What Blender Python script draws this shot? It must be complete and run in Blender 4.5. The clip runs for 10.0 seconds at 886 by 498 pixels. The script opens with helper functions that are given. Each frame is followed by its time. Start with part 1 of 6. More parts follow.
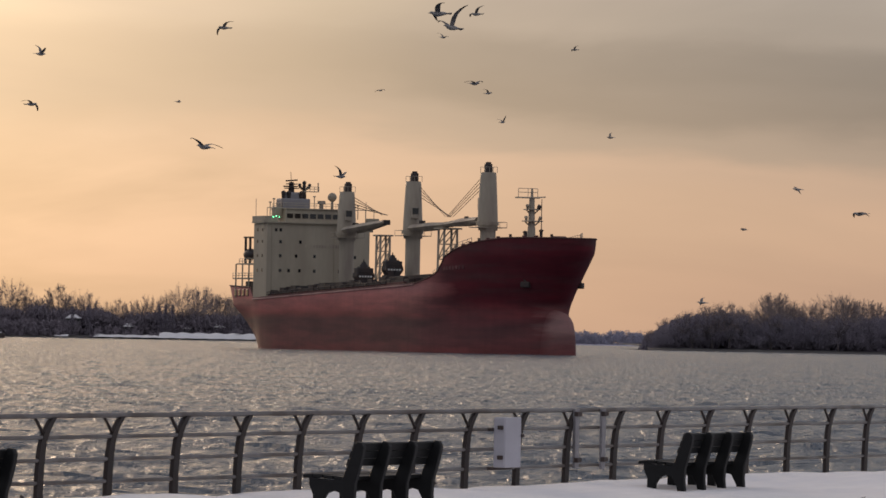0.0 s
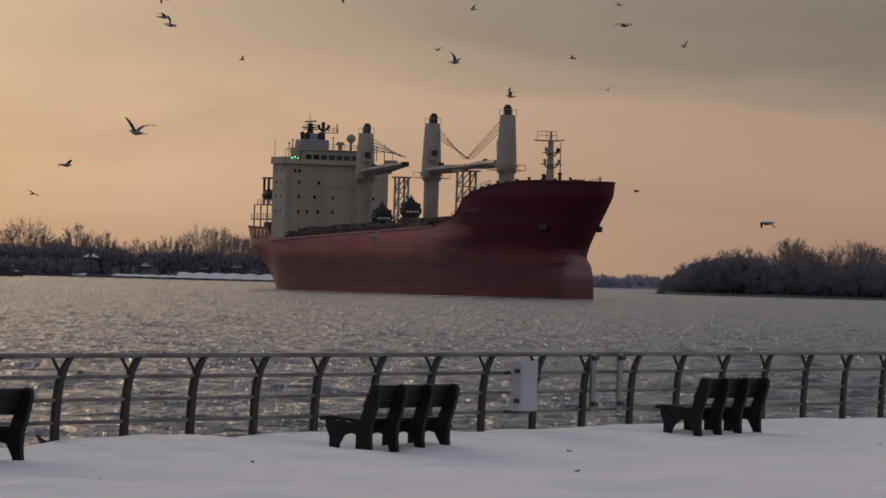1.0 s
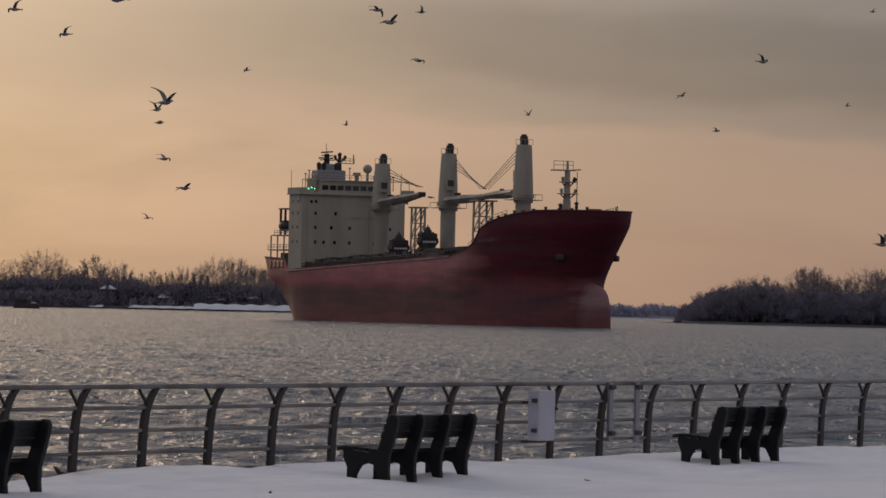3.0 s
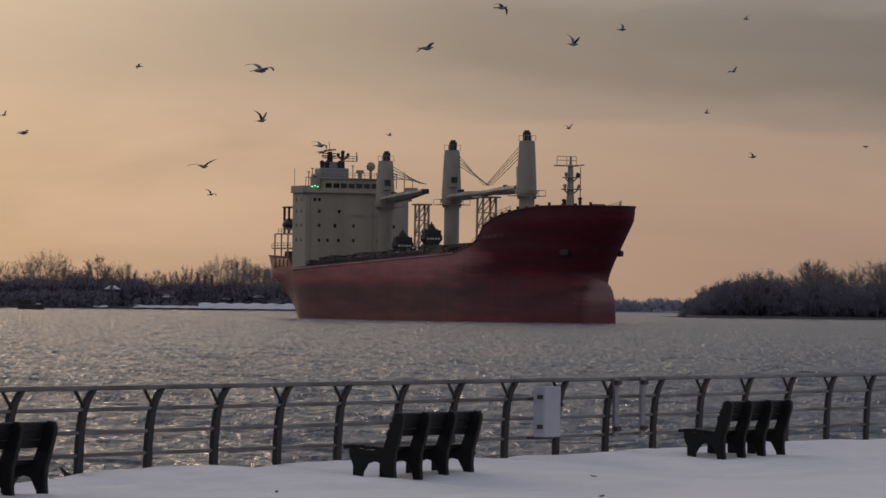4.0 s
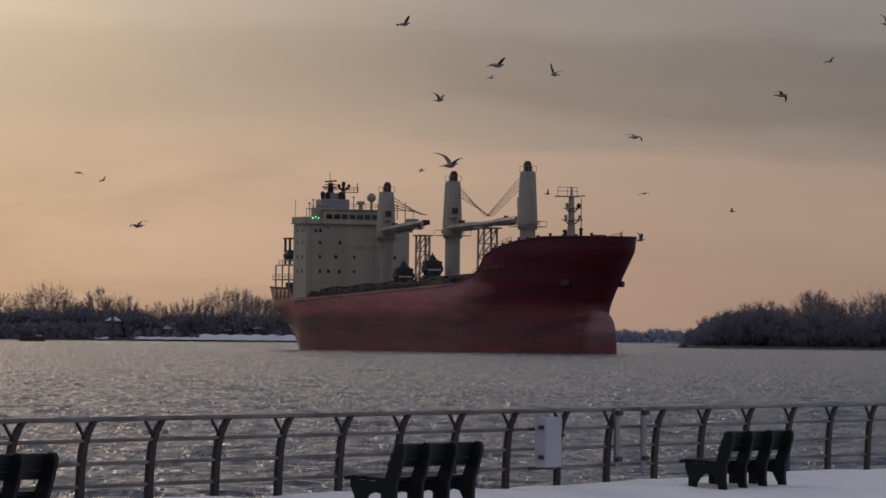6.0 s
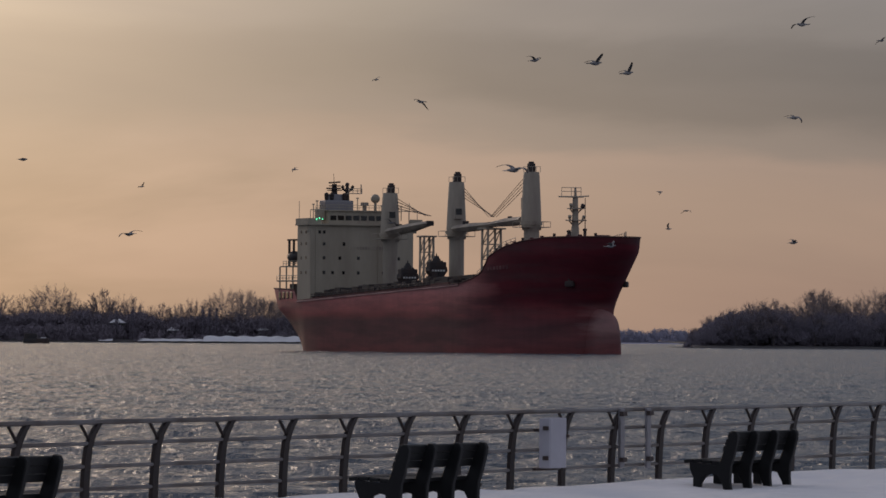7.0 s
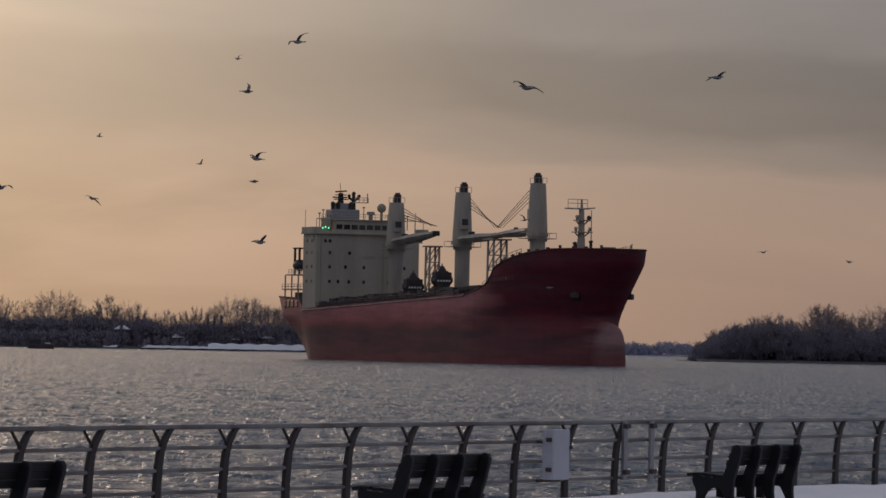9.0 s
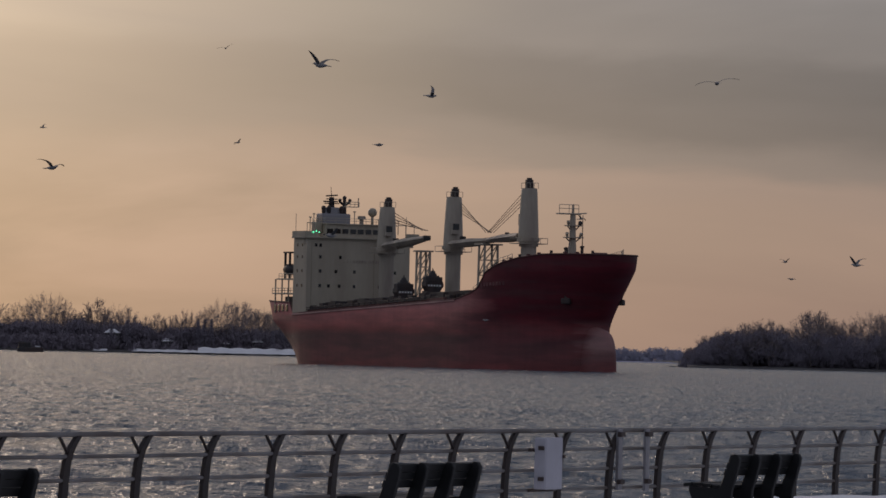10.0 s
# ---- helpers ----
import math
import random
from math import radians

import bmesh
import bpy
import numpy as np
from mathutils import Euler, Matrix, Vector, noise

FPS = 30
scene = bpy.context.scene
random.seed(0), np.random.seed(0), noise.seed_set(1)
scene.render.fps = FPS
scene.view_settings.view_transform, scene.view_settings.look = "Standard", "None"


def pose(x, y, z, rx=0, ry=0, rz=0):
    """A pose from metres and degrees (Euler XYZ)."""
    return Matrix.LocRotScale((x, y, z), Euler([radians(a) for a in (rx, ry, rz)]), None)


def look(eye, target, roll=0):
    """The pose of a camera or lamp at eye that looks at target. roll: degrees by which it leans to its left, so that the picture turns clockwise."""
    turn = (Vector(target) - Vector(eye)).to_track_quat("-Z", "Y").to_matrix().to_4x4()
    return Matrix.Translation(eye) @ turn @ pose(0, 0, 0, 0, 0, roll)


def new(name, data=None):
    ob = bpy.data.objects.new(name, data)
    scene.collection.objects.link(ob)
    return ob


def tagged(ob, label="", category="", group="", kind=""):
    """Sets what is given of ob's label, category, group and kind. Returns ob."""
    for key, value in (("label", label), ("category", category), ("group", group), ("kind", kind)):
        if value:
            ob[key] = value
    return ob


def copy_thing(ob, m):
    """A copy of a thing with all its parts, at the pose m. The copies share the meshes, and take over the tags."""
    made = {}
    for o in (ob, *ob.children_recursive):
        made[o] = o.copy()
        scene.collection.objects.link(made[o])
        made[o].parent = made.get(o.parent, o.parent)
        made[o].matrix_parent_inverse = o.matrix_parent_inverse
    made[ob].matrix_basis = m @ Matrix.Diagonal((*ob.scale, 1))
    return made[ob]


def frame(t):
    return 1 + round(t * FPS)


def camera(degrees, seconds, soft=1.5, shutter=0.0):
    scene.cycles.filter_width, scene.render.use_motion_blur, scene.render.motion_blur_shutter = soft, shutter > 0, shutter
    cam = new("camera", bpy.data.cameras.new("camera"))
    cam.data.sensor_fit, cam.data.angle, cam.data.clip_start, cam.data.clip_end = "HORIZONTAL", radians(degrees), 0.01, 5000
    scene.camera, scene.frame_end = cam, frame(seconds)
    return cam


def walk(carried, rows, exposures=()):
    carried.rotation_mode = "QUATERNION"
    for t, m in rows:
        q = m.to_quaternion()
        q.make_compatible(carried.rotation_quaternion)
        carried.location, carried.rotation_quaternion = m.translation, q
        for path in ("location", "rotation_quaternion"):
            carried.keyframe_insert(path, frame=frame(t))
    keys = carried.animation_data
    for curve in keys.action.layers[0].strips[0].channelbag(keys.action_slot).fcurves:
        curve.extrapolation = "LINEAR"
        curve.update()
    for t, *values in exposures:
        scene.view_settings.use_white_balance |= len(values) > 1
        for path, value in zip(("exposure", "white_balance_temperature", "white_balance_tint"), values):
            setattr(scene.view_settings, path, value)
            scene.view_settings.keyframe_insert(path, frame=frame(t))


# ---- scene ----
cam = camera(10.0, 10.0, soft=1.6)
EYE = (0.0, 0.0, 2.7)
# seconds, yaw, pitch, roll, metres stepped forward, metres raised
TURNS = [
    (0.0, -0.1990, 1.0169, -1.0534, 0.0, -0.016),
    (0.5, -0.1100, 0.7769, -1.3949, 0.0, -0.03),
    (1.0, 0.0006, 0.3580, -1.5417, 0.0, -0.005),
    (1.5, 0.0952, 0.3167, -1.5558, 0.0, -0.006),
    (2.0, 0.1544, 0.3134, -1.3024, 0.0, 0.0),
    (2.5, 0.1777, 0.7079, -1.3922, 0.0, -0.012),
    (4.0, 0.2430, 0.6562, -0.6918, 0.0, 0.0),
    (4.5, 0.2472, 0.7255, -0.4510, 0.0, 0.0),
    (5.0, 0.2402, 0.9771, -0.5522, 0.0, 0.0),
    (5.5, 0.2363, 1.0064, -0.6457, 0.0, -0.006),
    (7.0, 0.3007, 1.0155, -0.3799, 0.0, 0.0),
    (7.5, 0.3494, 1.0378, -0.4818, 0.0, 0.0),
    (8.0, 0.3693, 1.0518, -0.6242, 0.0, -0.006),
    (8.5, 0.3748, 1.0864, -0.8360, 0.0, 0.0),
    (9.0, 0.3506, 1.1311, -1.0726, 0.0, 0.0),
    (9.5, 0.3134, 1.1764, -1.2097, 0.0, 0.0),
    (9.8, 0.2860, 1.1700, -1.2500, 0.45, 0.0),
    (10.0, 0.2412, 1.1900, -1.3279, 2.3, 0.0),
]
walk(cam, [(t, pose(EYE[0], EYE[1] + go, EYE[2] + up, 90 + pitch, roll, yaw)) for t, yaw, pitch, roll, go, up in TURNS],
     exposures=[(0.0, 0.54, 6800, 11), (0.5, 0.08, 6600, 12), (1.0, 0.03, 6550, 12), (2.5, 0.02, 6500, 12), (5.5, -0.04, 6080, 12), (10.0, -0.14, 6030, 12)])

# ---- light: low sun behind thin cloud, ahead and to the left ----
SUN_AZ, SUN_EL = -21.0, 12.5
sun_dir = Vector((math.sin(radians(SUN_AZ)) * math.cos(radians(SUN_EL)),
                  math.cos(radians(SUN_AZ)) * math.cos(radians(SUN_EL)), math.sin(radians(SUN_EL))))
sun = new("sun", bpy.data.lights.new("sun", "SUN"))
sun.data.energy, sun.data.angle, sun.data.color = 0.5, radians(12), (1.0, 0.78, 0.58)
sun.matrix_world = look((0, 0, 300), Vector((0, 0, 300)) - sun_dir)


def nodes_of(tree):
    """Short hand: add(type, inputs, **settings) makes a node; link(a, b) joins sockets."""
    def add(kind, ins=None, **sets):
        n = tree.nodes.new("ShaderNode" + kind)
        for k, v in sets.items():
            setattr(n, k, v)
        for k, v in (ins or {}).items():
            if isinstance(v, bpy.types.NodeSocket):
                tree.links.new(v, n.inputs[k])
            else:
                n.inputs[k].default_value = v
        return n
    return add


def ramp(add, fac, stops, mode="LINEAR"):
    n = add("ValToRGB", {0: fac})
    n.color_ramp.interpolation = mode
    e = n.color_ramp.elements
    while len(e) < len(stops):
        e.new(0.5)
    for el, (p, c) in zip(e, stops):
        el.position = p
        el.color = (*c, 1) if len(c) == 3 else c
    return n.outputs[0]


def math_node(add, op, a, b=0.0, c=0.0):
    return add("Math", {0: a, 1: b, 2: c}, operation=op).outputs[0]


def build_world():
    w = bpy.data.worlds.new("evening_sky")
    scene.world = w
    w.use_nodes = True
    t = w.node_tree
    t.nodes.clear()
    add = nodes_of(t)
    sky = add("TexSky", sky_type="NISHITA", sun_disc=False, sun_elevation=radians(SUN_EL), sun_rotation=radians(SUN_AZ))
    co = add("TexCoord").outputs["Generated"]
    xyz = add("SeparateXYZ", {0: co}).outputs
    el = xyz[2]
    # cloud sheets: long flat streaks
    flat = add("Mapping", {0: co, "Scale": (6.5, 6.5, 30.0)}).outputs[0]
    soft = add("TexNoise", {"Vector": flat, "Scale": 1.5, "Detail": 5.0, "Roughness": 0.5, "Distortion": 0.5}).outputs[0]
    fine = add("TexNoise", {"Vector": flat, "Scale": 5.0, "Detail": 6.0, "Roughness": 0.55}).outputs[0]
    wob = math_node(add, "MULTIPLY", math_node(add, "SUBTRACT", soft, 0.5), 0.018)
    wob2 = math_node(add, "MULTIPLY", math_node(add, "SUBTRACT", fine, 0.5), 0.006)
    h = math_node(add, "ADD", math_node(add, "ADD", el, wob), wob2)
    # the cloud sheet hangs a little lower away from the sun
    glow = add("VectorMath", {0: co, 1: tuple(sun_dir)}, operation="DOT_PRODUCT").outputs["Value"]
    away = math_node(add, "SUBTRACT", 1.0, glow)
    h = math_node(add, "ADD", h, math_node(add, "MULTIPLY_ADD", away, 0.15, -0.011))
    lift = math_node(add, "MULTIPLY", h, 4.0)
    cloudy = ramp(add, lift, [
        (0.0, (0.232, 0.155, 0.142)), (0.05, (0.245, 0.163, 0.144)), (0.120, (0.300, 0.203, 0.168)), (0.155, (0.270, 0.190, 0.165)),
        (0.180, (0.165, 0.136, 0.136)), (0.203, (0.092, 0.085, 0.099)), (0.230, (0.098, 0.092, 0.107)), (0.262, (0.160, 0.145, 0.152)), (0.34, (0.215, 0.200, 0.205)),
        (0.6, (0.225, 0.230, 0.255)), (1.0, (0.27, 0.275, 0.310))], "EASE")
    # towards the sun the sheet thins out and only a faint low streak is left
    clear = ramp(add, lift, [
        (0.0, (0.105, 0.066, 0.068)), (0.045, (0.088, 0.060, 0.066)), (0.07, (0.080, 0.060, 0.070)), (0.10, (0.165, 0.112, 0.098)), (0.135, (0.215, 0.152, 0.127)),
        (0.18, (0.195, 0.152, 0.136)), (0.215, (0.215, 0.172, 0.148)), (0.26, (0.31, 0.255, 0.205)), (0.34, (0.26, 0.225, 0.205)),
        (0.6, (0.235, 0.235, 0.255)), (1.0, (0.27, 0.275, 0.310))], "EASE")
    drift = math_node(add, "MULTIPLY_ADD", math_node(add, "SUBTRACT", soft, 0.5), 0.05, away)
    base = add("MixRGB", {0: ramp(add, drift, [(0.048, (0, 0, 0)), (0.080, (1, 1, 1))], "EASE"), 1: clear, 2: cloudy}).outputs[0]
    near = math_node(add, "POWER", math_node(add, "MAXIMUM", glow, 0.0), 36.0)
    halo = add("MixRGB", {0: 1.0, 1: base, 2: ramp(add, near, [(0.0, (0, 0, 0)), (1.0, (1.75, 1.21, 0.72))])}, blend_type="ADD").outputs[0]
    tone = add("MixRGB", {0: 1.0, 1: halo, 2: ramp(add, soft, [(0.32, (0.88, 0.90, 0.93)), (0.62, (1.05, 1.04, 1.03))])}, blend_type="MULTIPLY").outputs[0]
    mixed = add("MixRGB", {0: 0.93, 1: add("MixRGB", {0: 1.0, 1: sky.outputs[0], 2: (0.1, 0.1, 0.1, 1)}, blend_type="MULTIPLY").outputs[0], 2: tone}).outputs[0]
    bg = add("Background", {0: mixed, 1: 1.0})
    add("OutputWorld", {0: bg.outputs[0]})


build_world()


# ---- materials ----
def material(name, colour, rough=0.6, metal=0.0, vary=0.15, scale=3.0, bump=0.1, bump_scale=20.0, second=None, streak=None, spec=0.5, space="Object"):
    """Principled surface with two scales of variation and fine relief. second: a worn or dirty colour that shows in patches."""
    m = bpy.data.materials.new(name)
    m.use_nodes = True
    t = m.node_tree
    t.nodes.clear()
    add = nodes_of(t)
    co = add("TexCoord").outputs[space]
    if streak:
        co = add("Mapping", {0: co, "Scale": streak}).outputs[0]
    big = add("TexNoise", {"Vector": co, "Scale": scale * 0.3, "Detail": 4.0, "Roughness": 0.6}).outputs[0]
    small = add("TexNoise", {"Vector": co, "Scale": scale * 3.0, "Detail": 6.0, "Roughness": 0.65}).outputs[0]
    lo = tuple(c * (1 - vary) for c in colour)
    hi = tuple(min(1, c * (1 + vary)) for c in colour)
    col = ramp(add, small, [(0.3, lo), (0.7, hi)])
    if second:
        col = add("MixRGB", {0: ramp(add, big, [(0.42, (0, 0, 0)), (0.62, (1, 1, 1))]), 1: col, 2: (*second, 1)}).outputs[0]
    info = add("ObjectInfo").outputs["Random"]
    col = add("MixRGB", {0: 1.0, 1: col, 2: ramp(add, info, [(0, (0.9, 0.9, 0.9)), (1, (1.08, 1.08, 1.08))])}, blend_type="MULTIPLY").outputs[0]
    rr = add("MapRange", {0: big, 1: 0.3, 2: 0.7, 3: max(0.02, rough - 0.1), 4: min(1, rough + 0.1)}).outputs[0]
    grain = add("TexNoise", {"Vector": co, "Scale": bump_scale, "Detail": 4.0}).outputs[0]
    bmp = add("Bump", {"Height": grain, "Strength": bump, "Distance": 0.02}).outputs[0]
    b = add("BsdfPrincipled", {"Base Color": col, "Roughness": rr, "Metallic": metal, "Normal": bmp, "Specular IOR Level": spec})
    add("OutputMaterial", {0: b.outputs[0]})
    return m


def hull_material():
    """Weathered red antifouling: pinker faded topside strip, greyed band, rust and scuff streaks."""
    m = bpy.data.materials.new("hull_paint")
    m.use_nodes = True
    t = m.node_tree
    t.nodes.clear()
    add = nodes_of(t)
    co = add("TexCoord").outputs["Object"]
    xyz = add("SeparateXYZ", {0: co}).outputs
    smear = add("TexNoise", {"Vector": add("Mapping", {0: co, "Scale": (0.035, 0.05, 0.40)}).outputs[0], "Scale": 1.0, "Detail": 6.0, "Roughness": 0.6}).outputs[0]
    drip = add("TexNoise", {"Vector": add("Mapping", {0: co, "Scale": (0.8, 0.8, 0.06)}).outputs[0], "Scale": 1.0, "Detail": 5.0, "Roughness": 0.6}).outputs[0]
    # height of the old waterline, higher towards the bow
    hgt = math_node(add, "ADD", xyz[2], math_node(add, "MULTIPLY", math_node(add, "SUBTRACT", smear, 0.5), 3.0))
    old = ramp(add, math_node(add, "DIVIDE", hgt, 20.0), [(0.0, (0.25, 0.068, 0.066)), (0.10, (0.195, 0.070, 0.070)), (0.32, (0.165, 0.066, 0.068)), (0.38, (0.30, 0.085, 0.082)), (0.44, (0.43, 0.135, 0.13)), (0.55, (0.54, 0.195, 0.185)), (0.64, (0.64, 0.27, 0.255)), (0.72, (0.58, 0.21, 0.20)), (1.0, (0.29, 0.06, 0.065))])
    # forward topsides turn a deeper, darker red
    fwd = math_node(add, "ADD", xyz[0], math_node(add, "MULTIPLY", math_node(add, "SUBTRACT", smear, 0.5), 18.0))
    mask = ramp(add, math_node(add, "DIVIDE", math_node(add, "ADD", fwd, 70.0), 70.0), [(0.34, (0, 0, 0)), (0.58, (1, 1, 1))])
    up = ramp(add, math_node(add, "DIVIDE", hgt, 20.0), [(0.22, (0.15, 0.15, 0.15)), (0.5, (1, 1, 1))])
    mk = math_node(add, "MULTIPLY", mask, up)
    col = add("MixRGB", {0: mk, 1: old, 2: (0.135, 0.018, 0.028, 1)}).outputs[0]
    col = add("MixRGB", {0: ramp(add, smear, [(0.48, (0, 0, 0)), (0.66, (0.5, 0.5, 0.5))]), 1: col, 2: (0.085, 0.05, 0.052, 1)}).outputs[0]
    col = add("MixRGB", {0: 1.0, 1: col, 2: ramp(add, drip, [(0.3, (0.93, 0.93, 0.93)), (0.7, (1.06, 1.05, 1.04))])}, blend_type="MULTIPLY").outputs[0]
    # scoured paint low on the stem
    bare = math_node(add, "MULTIPLY", ramp(add, math_node(add, "DIVIDE", math_node(add, "ADD", fwd, 14.0), 14.0), [(0.25, (0, 0, 0)), (0.6, (1, 1, 1))]), ramp(add, math_node(add, "DIVIDE", hgt, 20.0), [(0.10, (0.1, 0.1, 0.1)), (0.24, (0.85, 0.85, 0.85)), (0.42, (0.8, 0.8, 0.8)), (0.5, (0, 0, 0))]))
    col = add("MixRGB", {0: bare, 1: col, 2: (0.35, 0.20, 0.19, 1)}).outputs[0]
    blot = add("TexNoise", {"Vector": add("Mapping", {0: co, "Scale": (0.07, 0.07, 0.42)}).outputs[0], "Scale": 1.0, "Detail": 5.0, "Roughness": 0.6}).outputs[0]
    col = add("MixRGB", {0: 1.0, 1: col, 2: ramp(add, blot, [(0.36, (0.80, 0.84, 0.86)), (0.5, (1.0, 1.0, 1.0)), (0.64, (1.22, 1.17, 1.16))])}, blend_type="MULTIPLY").outputs[0]
    bmp = add("Bump", {"Height": smear, "Strength": 0.15, "Distance": 0.3}).outputs[0]
    b = add("BsdfPrincipled", {"Base Color": col, "Roughness": 0.62, "Specular IOR Level": 0.25, "Normal": bmp})
    add("OutputMaterial", {0: b.outputs[0]})
    return m


def water_material():
    m = bpy.data.materials.new("river_water")
    m.use_nodes = True
    t = m.node_tree
    t.nodes.clear()
    add = nodes_of(t)
    co = add("TexCoord").outputs["Object"]
    n1 = add("TexNoise", {"Vector": add("Mapping", {0: co, "Scale": (0.55, 1.0, 1.0)}).outputs[0], "Scale": 2.2, "Detail": 6.0, "Roughness": 0.62, "Distortion": 0.3}).outputs[0]
    n2 = add("TexNoise", {"Vector": add("Mapping", {0: co, "Scale": (1.2, 0.26, 1.0)}).outputs[0], "Scale": 1.3, "Detail": 3.0, "Roughness": 0.5, "Distortion": 0.2}).outputs[0]
    crest = add("MapRange", {0: n2, 1: 0.42, 2: 0.68, 3: 0.0, 4: 1.0}).outputs[0]
    n1 = math_node(add, "MULTIPLY_ADD", crest, 0.6, n1)
    bmp = add("Bump", {"Height": n1, "Strength": 1.0, "Distance": 0.40}).outputs[0]
    b = add("BsdfPrincipled", {"Base Color": (0.072, 0.100, 0.136, 1), "Specular IOR Level": 0.13, "Roughness": 0.18, "IOR": 1.33, "Normal": bmp})
    add("OutputMaterial", {0: b.outputs[0]})
    return m


WATER = water_material()
HULL = hull_material()
SNOW = material("snow", (0.88, 0.86, 0.87), 0.85, vary=0.05, scale=0.8, bump=0.9, bump_scale=3.5, second=(0.81, 0.80, 0.83))
RAIL = material("rail_paint", (0.20, 0.19, 0.19), 0.45, 0.4, second=(0.13, 0.11, 0.10))
POST = material("post_paint", (0.024, 0.02, 0.021), 0.55, 0.0, second=(0.04, 0.028, 0.024), spec=0.3)
GALV = material("galvanised_steel", (0.30, 0.29, 0.31), 0.45, 0.5)
BENCH = material("bench_dark", (0.008, 0.008, 0.009), 0.55, second=(0.013, 0.014, 0.015), bump=0.2, spec=0.25)
BOXGREY = material("cabinet_grey", (0.50, 0.49, 0.55), 0.5, vary=0.05, second=(0.44, 0.43, 0.48))
CONCRETE = material("quay_concrete", (0.16, 0.15, 0.14), 0.9, second=(0.09, 0.085, 0.08), bump=0.5)
WHITE = material("ship_white", (0.46, 0.405, 0.315), 0.5, vary=0.06, scale=0.5, second=(0.38, 0.325, 0.25), streak=(1, 1, 0.25))
CREAM = material("crane_cream", (0.45, 0.39, 0.305), 0.5, vary=0.07, scale=0.6, second=(0.31, 0.255, 0.215), streak=(1, 1, 0.2))
DARK = material("dark_steel", (0.035, 0.03, 0.032), 0.6, second=(0.06, 0.04, 0.035), scale=1.0)
REDDECK = material("deck_red", (0.10, 0.028, 0.028), 0.7, second=(0.07, 0.03, 0.028), scale=0.5)
PALEPAINT = material("pale_marking", (0.78, 0.77, 0.75), 0.6)
OLDLETTER = material("faded_lettering", (0.17, 0.06, 0.062), 0.7, scale=2.0, second=(0.12, 0.035, 0.04))
PINKEDGE = material("faded_edge_paint", (0.52, 0.30, 0.28), 0.6, scale=0.5, second=(0.36, 0.19, 0.18))
GLASS = material("dark_glass", (0.012, 0.012, 0.014), 0.08, vary=0.02, bump=0.0)
BARK = material("bark", (0.15, 0.125, 0.125), 0.9, scale=0.3, second=(0.11, 0.095, 0.10), bump=0.3)
TWIG = material("twigs", (0.30, 0.245, 0.235), 0.9, scale=0.2, second=(0.25, 0.21, 0.21), bump=0.0)
# brush and needles lifted above foliage tone, with distance haze in the colour
BRUSH = material("winter_brush_hazed", (0.245, 0.212, 0.245), 0.95, scale=0.2, second=(0.220, 0.192, 0.225), bump=0.0)
CONIFER = material("conifer_needles_hazed", (0.225, 0.200, 0.240), 0.95, scale=0.2, second=(0.205, 0.185, 0.225), bump=0.0)
# paled and blued: the haze of distance is put into this colour
FARWOOD_HAZED = material("far_wood_hazed", (0.42, 0.41, 0.50), 0.95, scale=0.05, second=(0.40, 0.39, 0.48), bump=0.0)
LAND = material("shore_earth", (0.05, 0.045, 0.045), 0.95, scale=0.1, second=(0.09, 0.085, 0.085))
HOUSEWALL = material("house_wall", (0.12, 0.11, 0.115), 0.8)


def glowing(name, colour, strength):
    m = bpy.data.materials.new(name)
    m.use_nodes = True
    b = m.node_tree.nodes["Principled BSDF"]
    b.inputs["Base Color"].default_value = (*colour, 1)
    b.inputs["Emission Color"].default_value = (*colour, 1)
    b.inputs["Emission Strength"].default_value = strength
    return m


GREENLAMP = glowing("green_lamp", (0.15, 1.0, 0.45), 2.5)


# ---- mesh tools ----
def to_mesh(bm, name, mat, smooth=False):
    bmesh.ops.recalc_face_normals(bm, faces=bm.faces[:])
    me = bpy.data.meshes.new(name)
    bm.to_mesh(me)
    bm.free()
    if smooth:
        me.shade_smooth()
    if mat:
        me.materials.append(mat)
    return me


def part(name, bm, mat, parent, label="", smooth=False):
    ob = new(name, to_mesh(bm, name, mat, smooth) if isinstance(bm, bmesh.types.BMesh) else bm)
    ob.parent = parent
    return tagged(ob, label=label)


def thing(name, m, label, category, group="", kind=""):
    ob = new(name)
    ob.matrix_basis = m
    return tagged(ob, label, category, group, kind)


def box(bm, c, s, rot=None, bevel=0.0):
    """A box of size s about c, turned by the matrix rot."""
    m = Matrix.Translation(c) @ (rot or Matrix()) @ Matrix.Diagonal((*s, 1))
    vs = bmesh.ops.create_cube(bm, size=1, matrix=m)["verts"]
    if bevel:
        es = list({e for v in vs for e in v.link_edges})
        bmesh.ops.bevel(bm, geom=es, offset=bevel, segments=2, affect="EDGES", profile=0.6)
    return bm


def tube(bm, a, b, ra, rb=None, n=8, cap=True):
    """A tapered round bar from a to b."""
    a, b = Vector(a), Vector(b)
    d = b - a
    m = Matrix.Translation((a + b) / 2) @ d.to_track_quat("Z", "Y").to_matrix().to_4x4()
    bmesh.ops.create_cone(bm, cap_ends=cap, segments=n, radius1=ra, radius2=ra if rb is None else rb, depth=d.length, matrix=m)
    return bm


def ball(bm, c, r, s=(1, 1, 1), sub=1):
    m = Matrix.Translation(c) @ Matrix.Diagonal((*s, 1))
    bmesh.ops.create_icosphere(bm, subdivisions=sub, radius=r, matrix=m)
    return bm


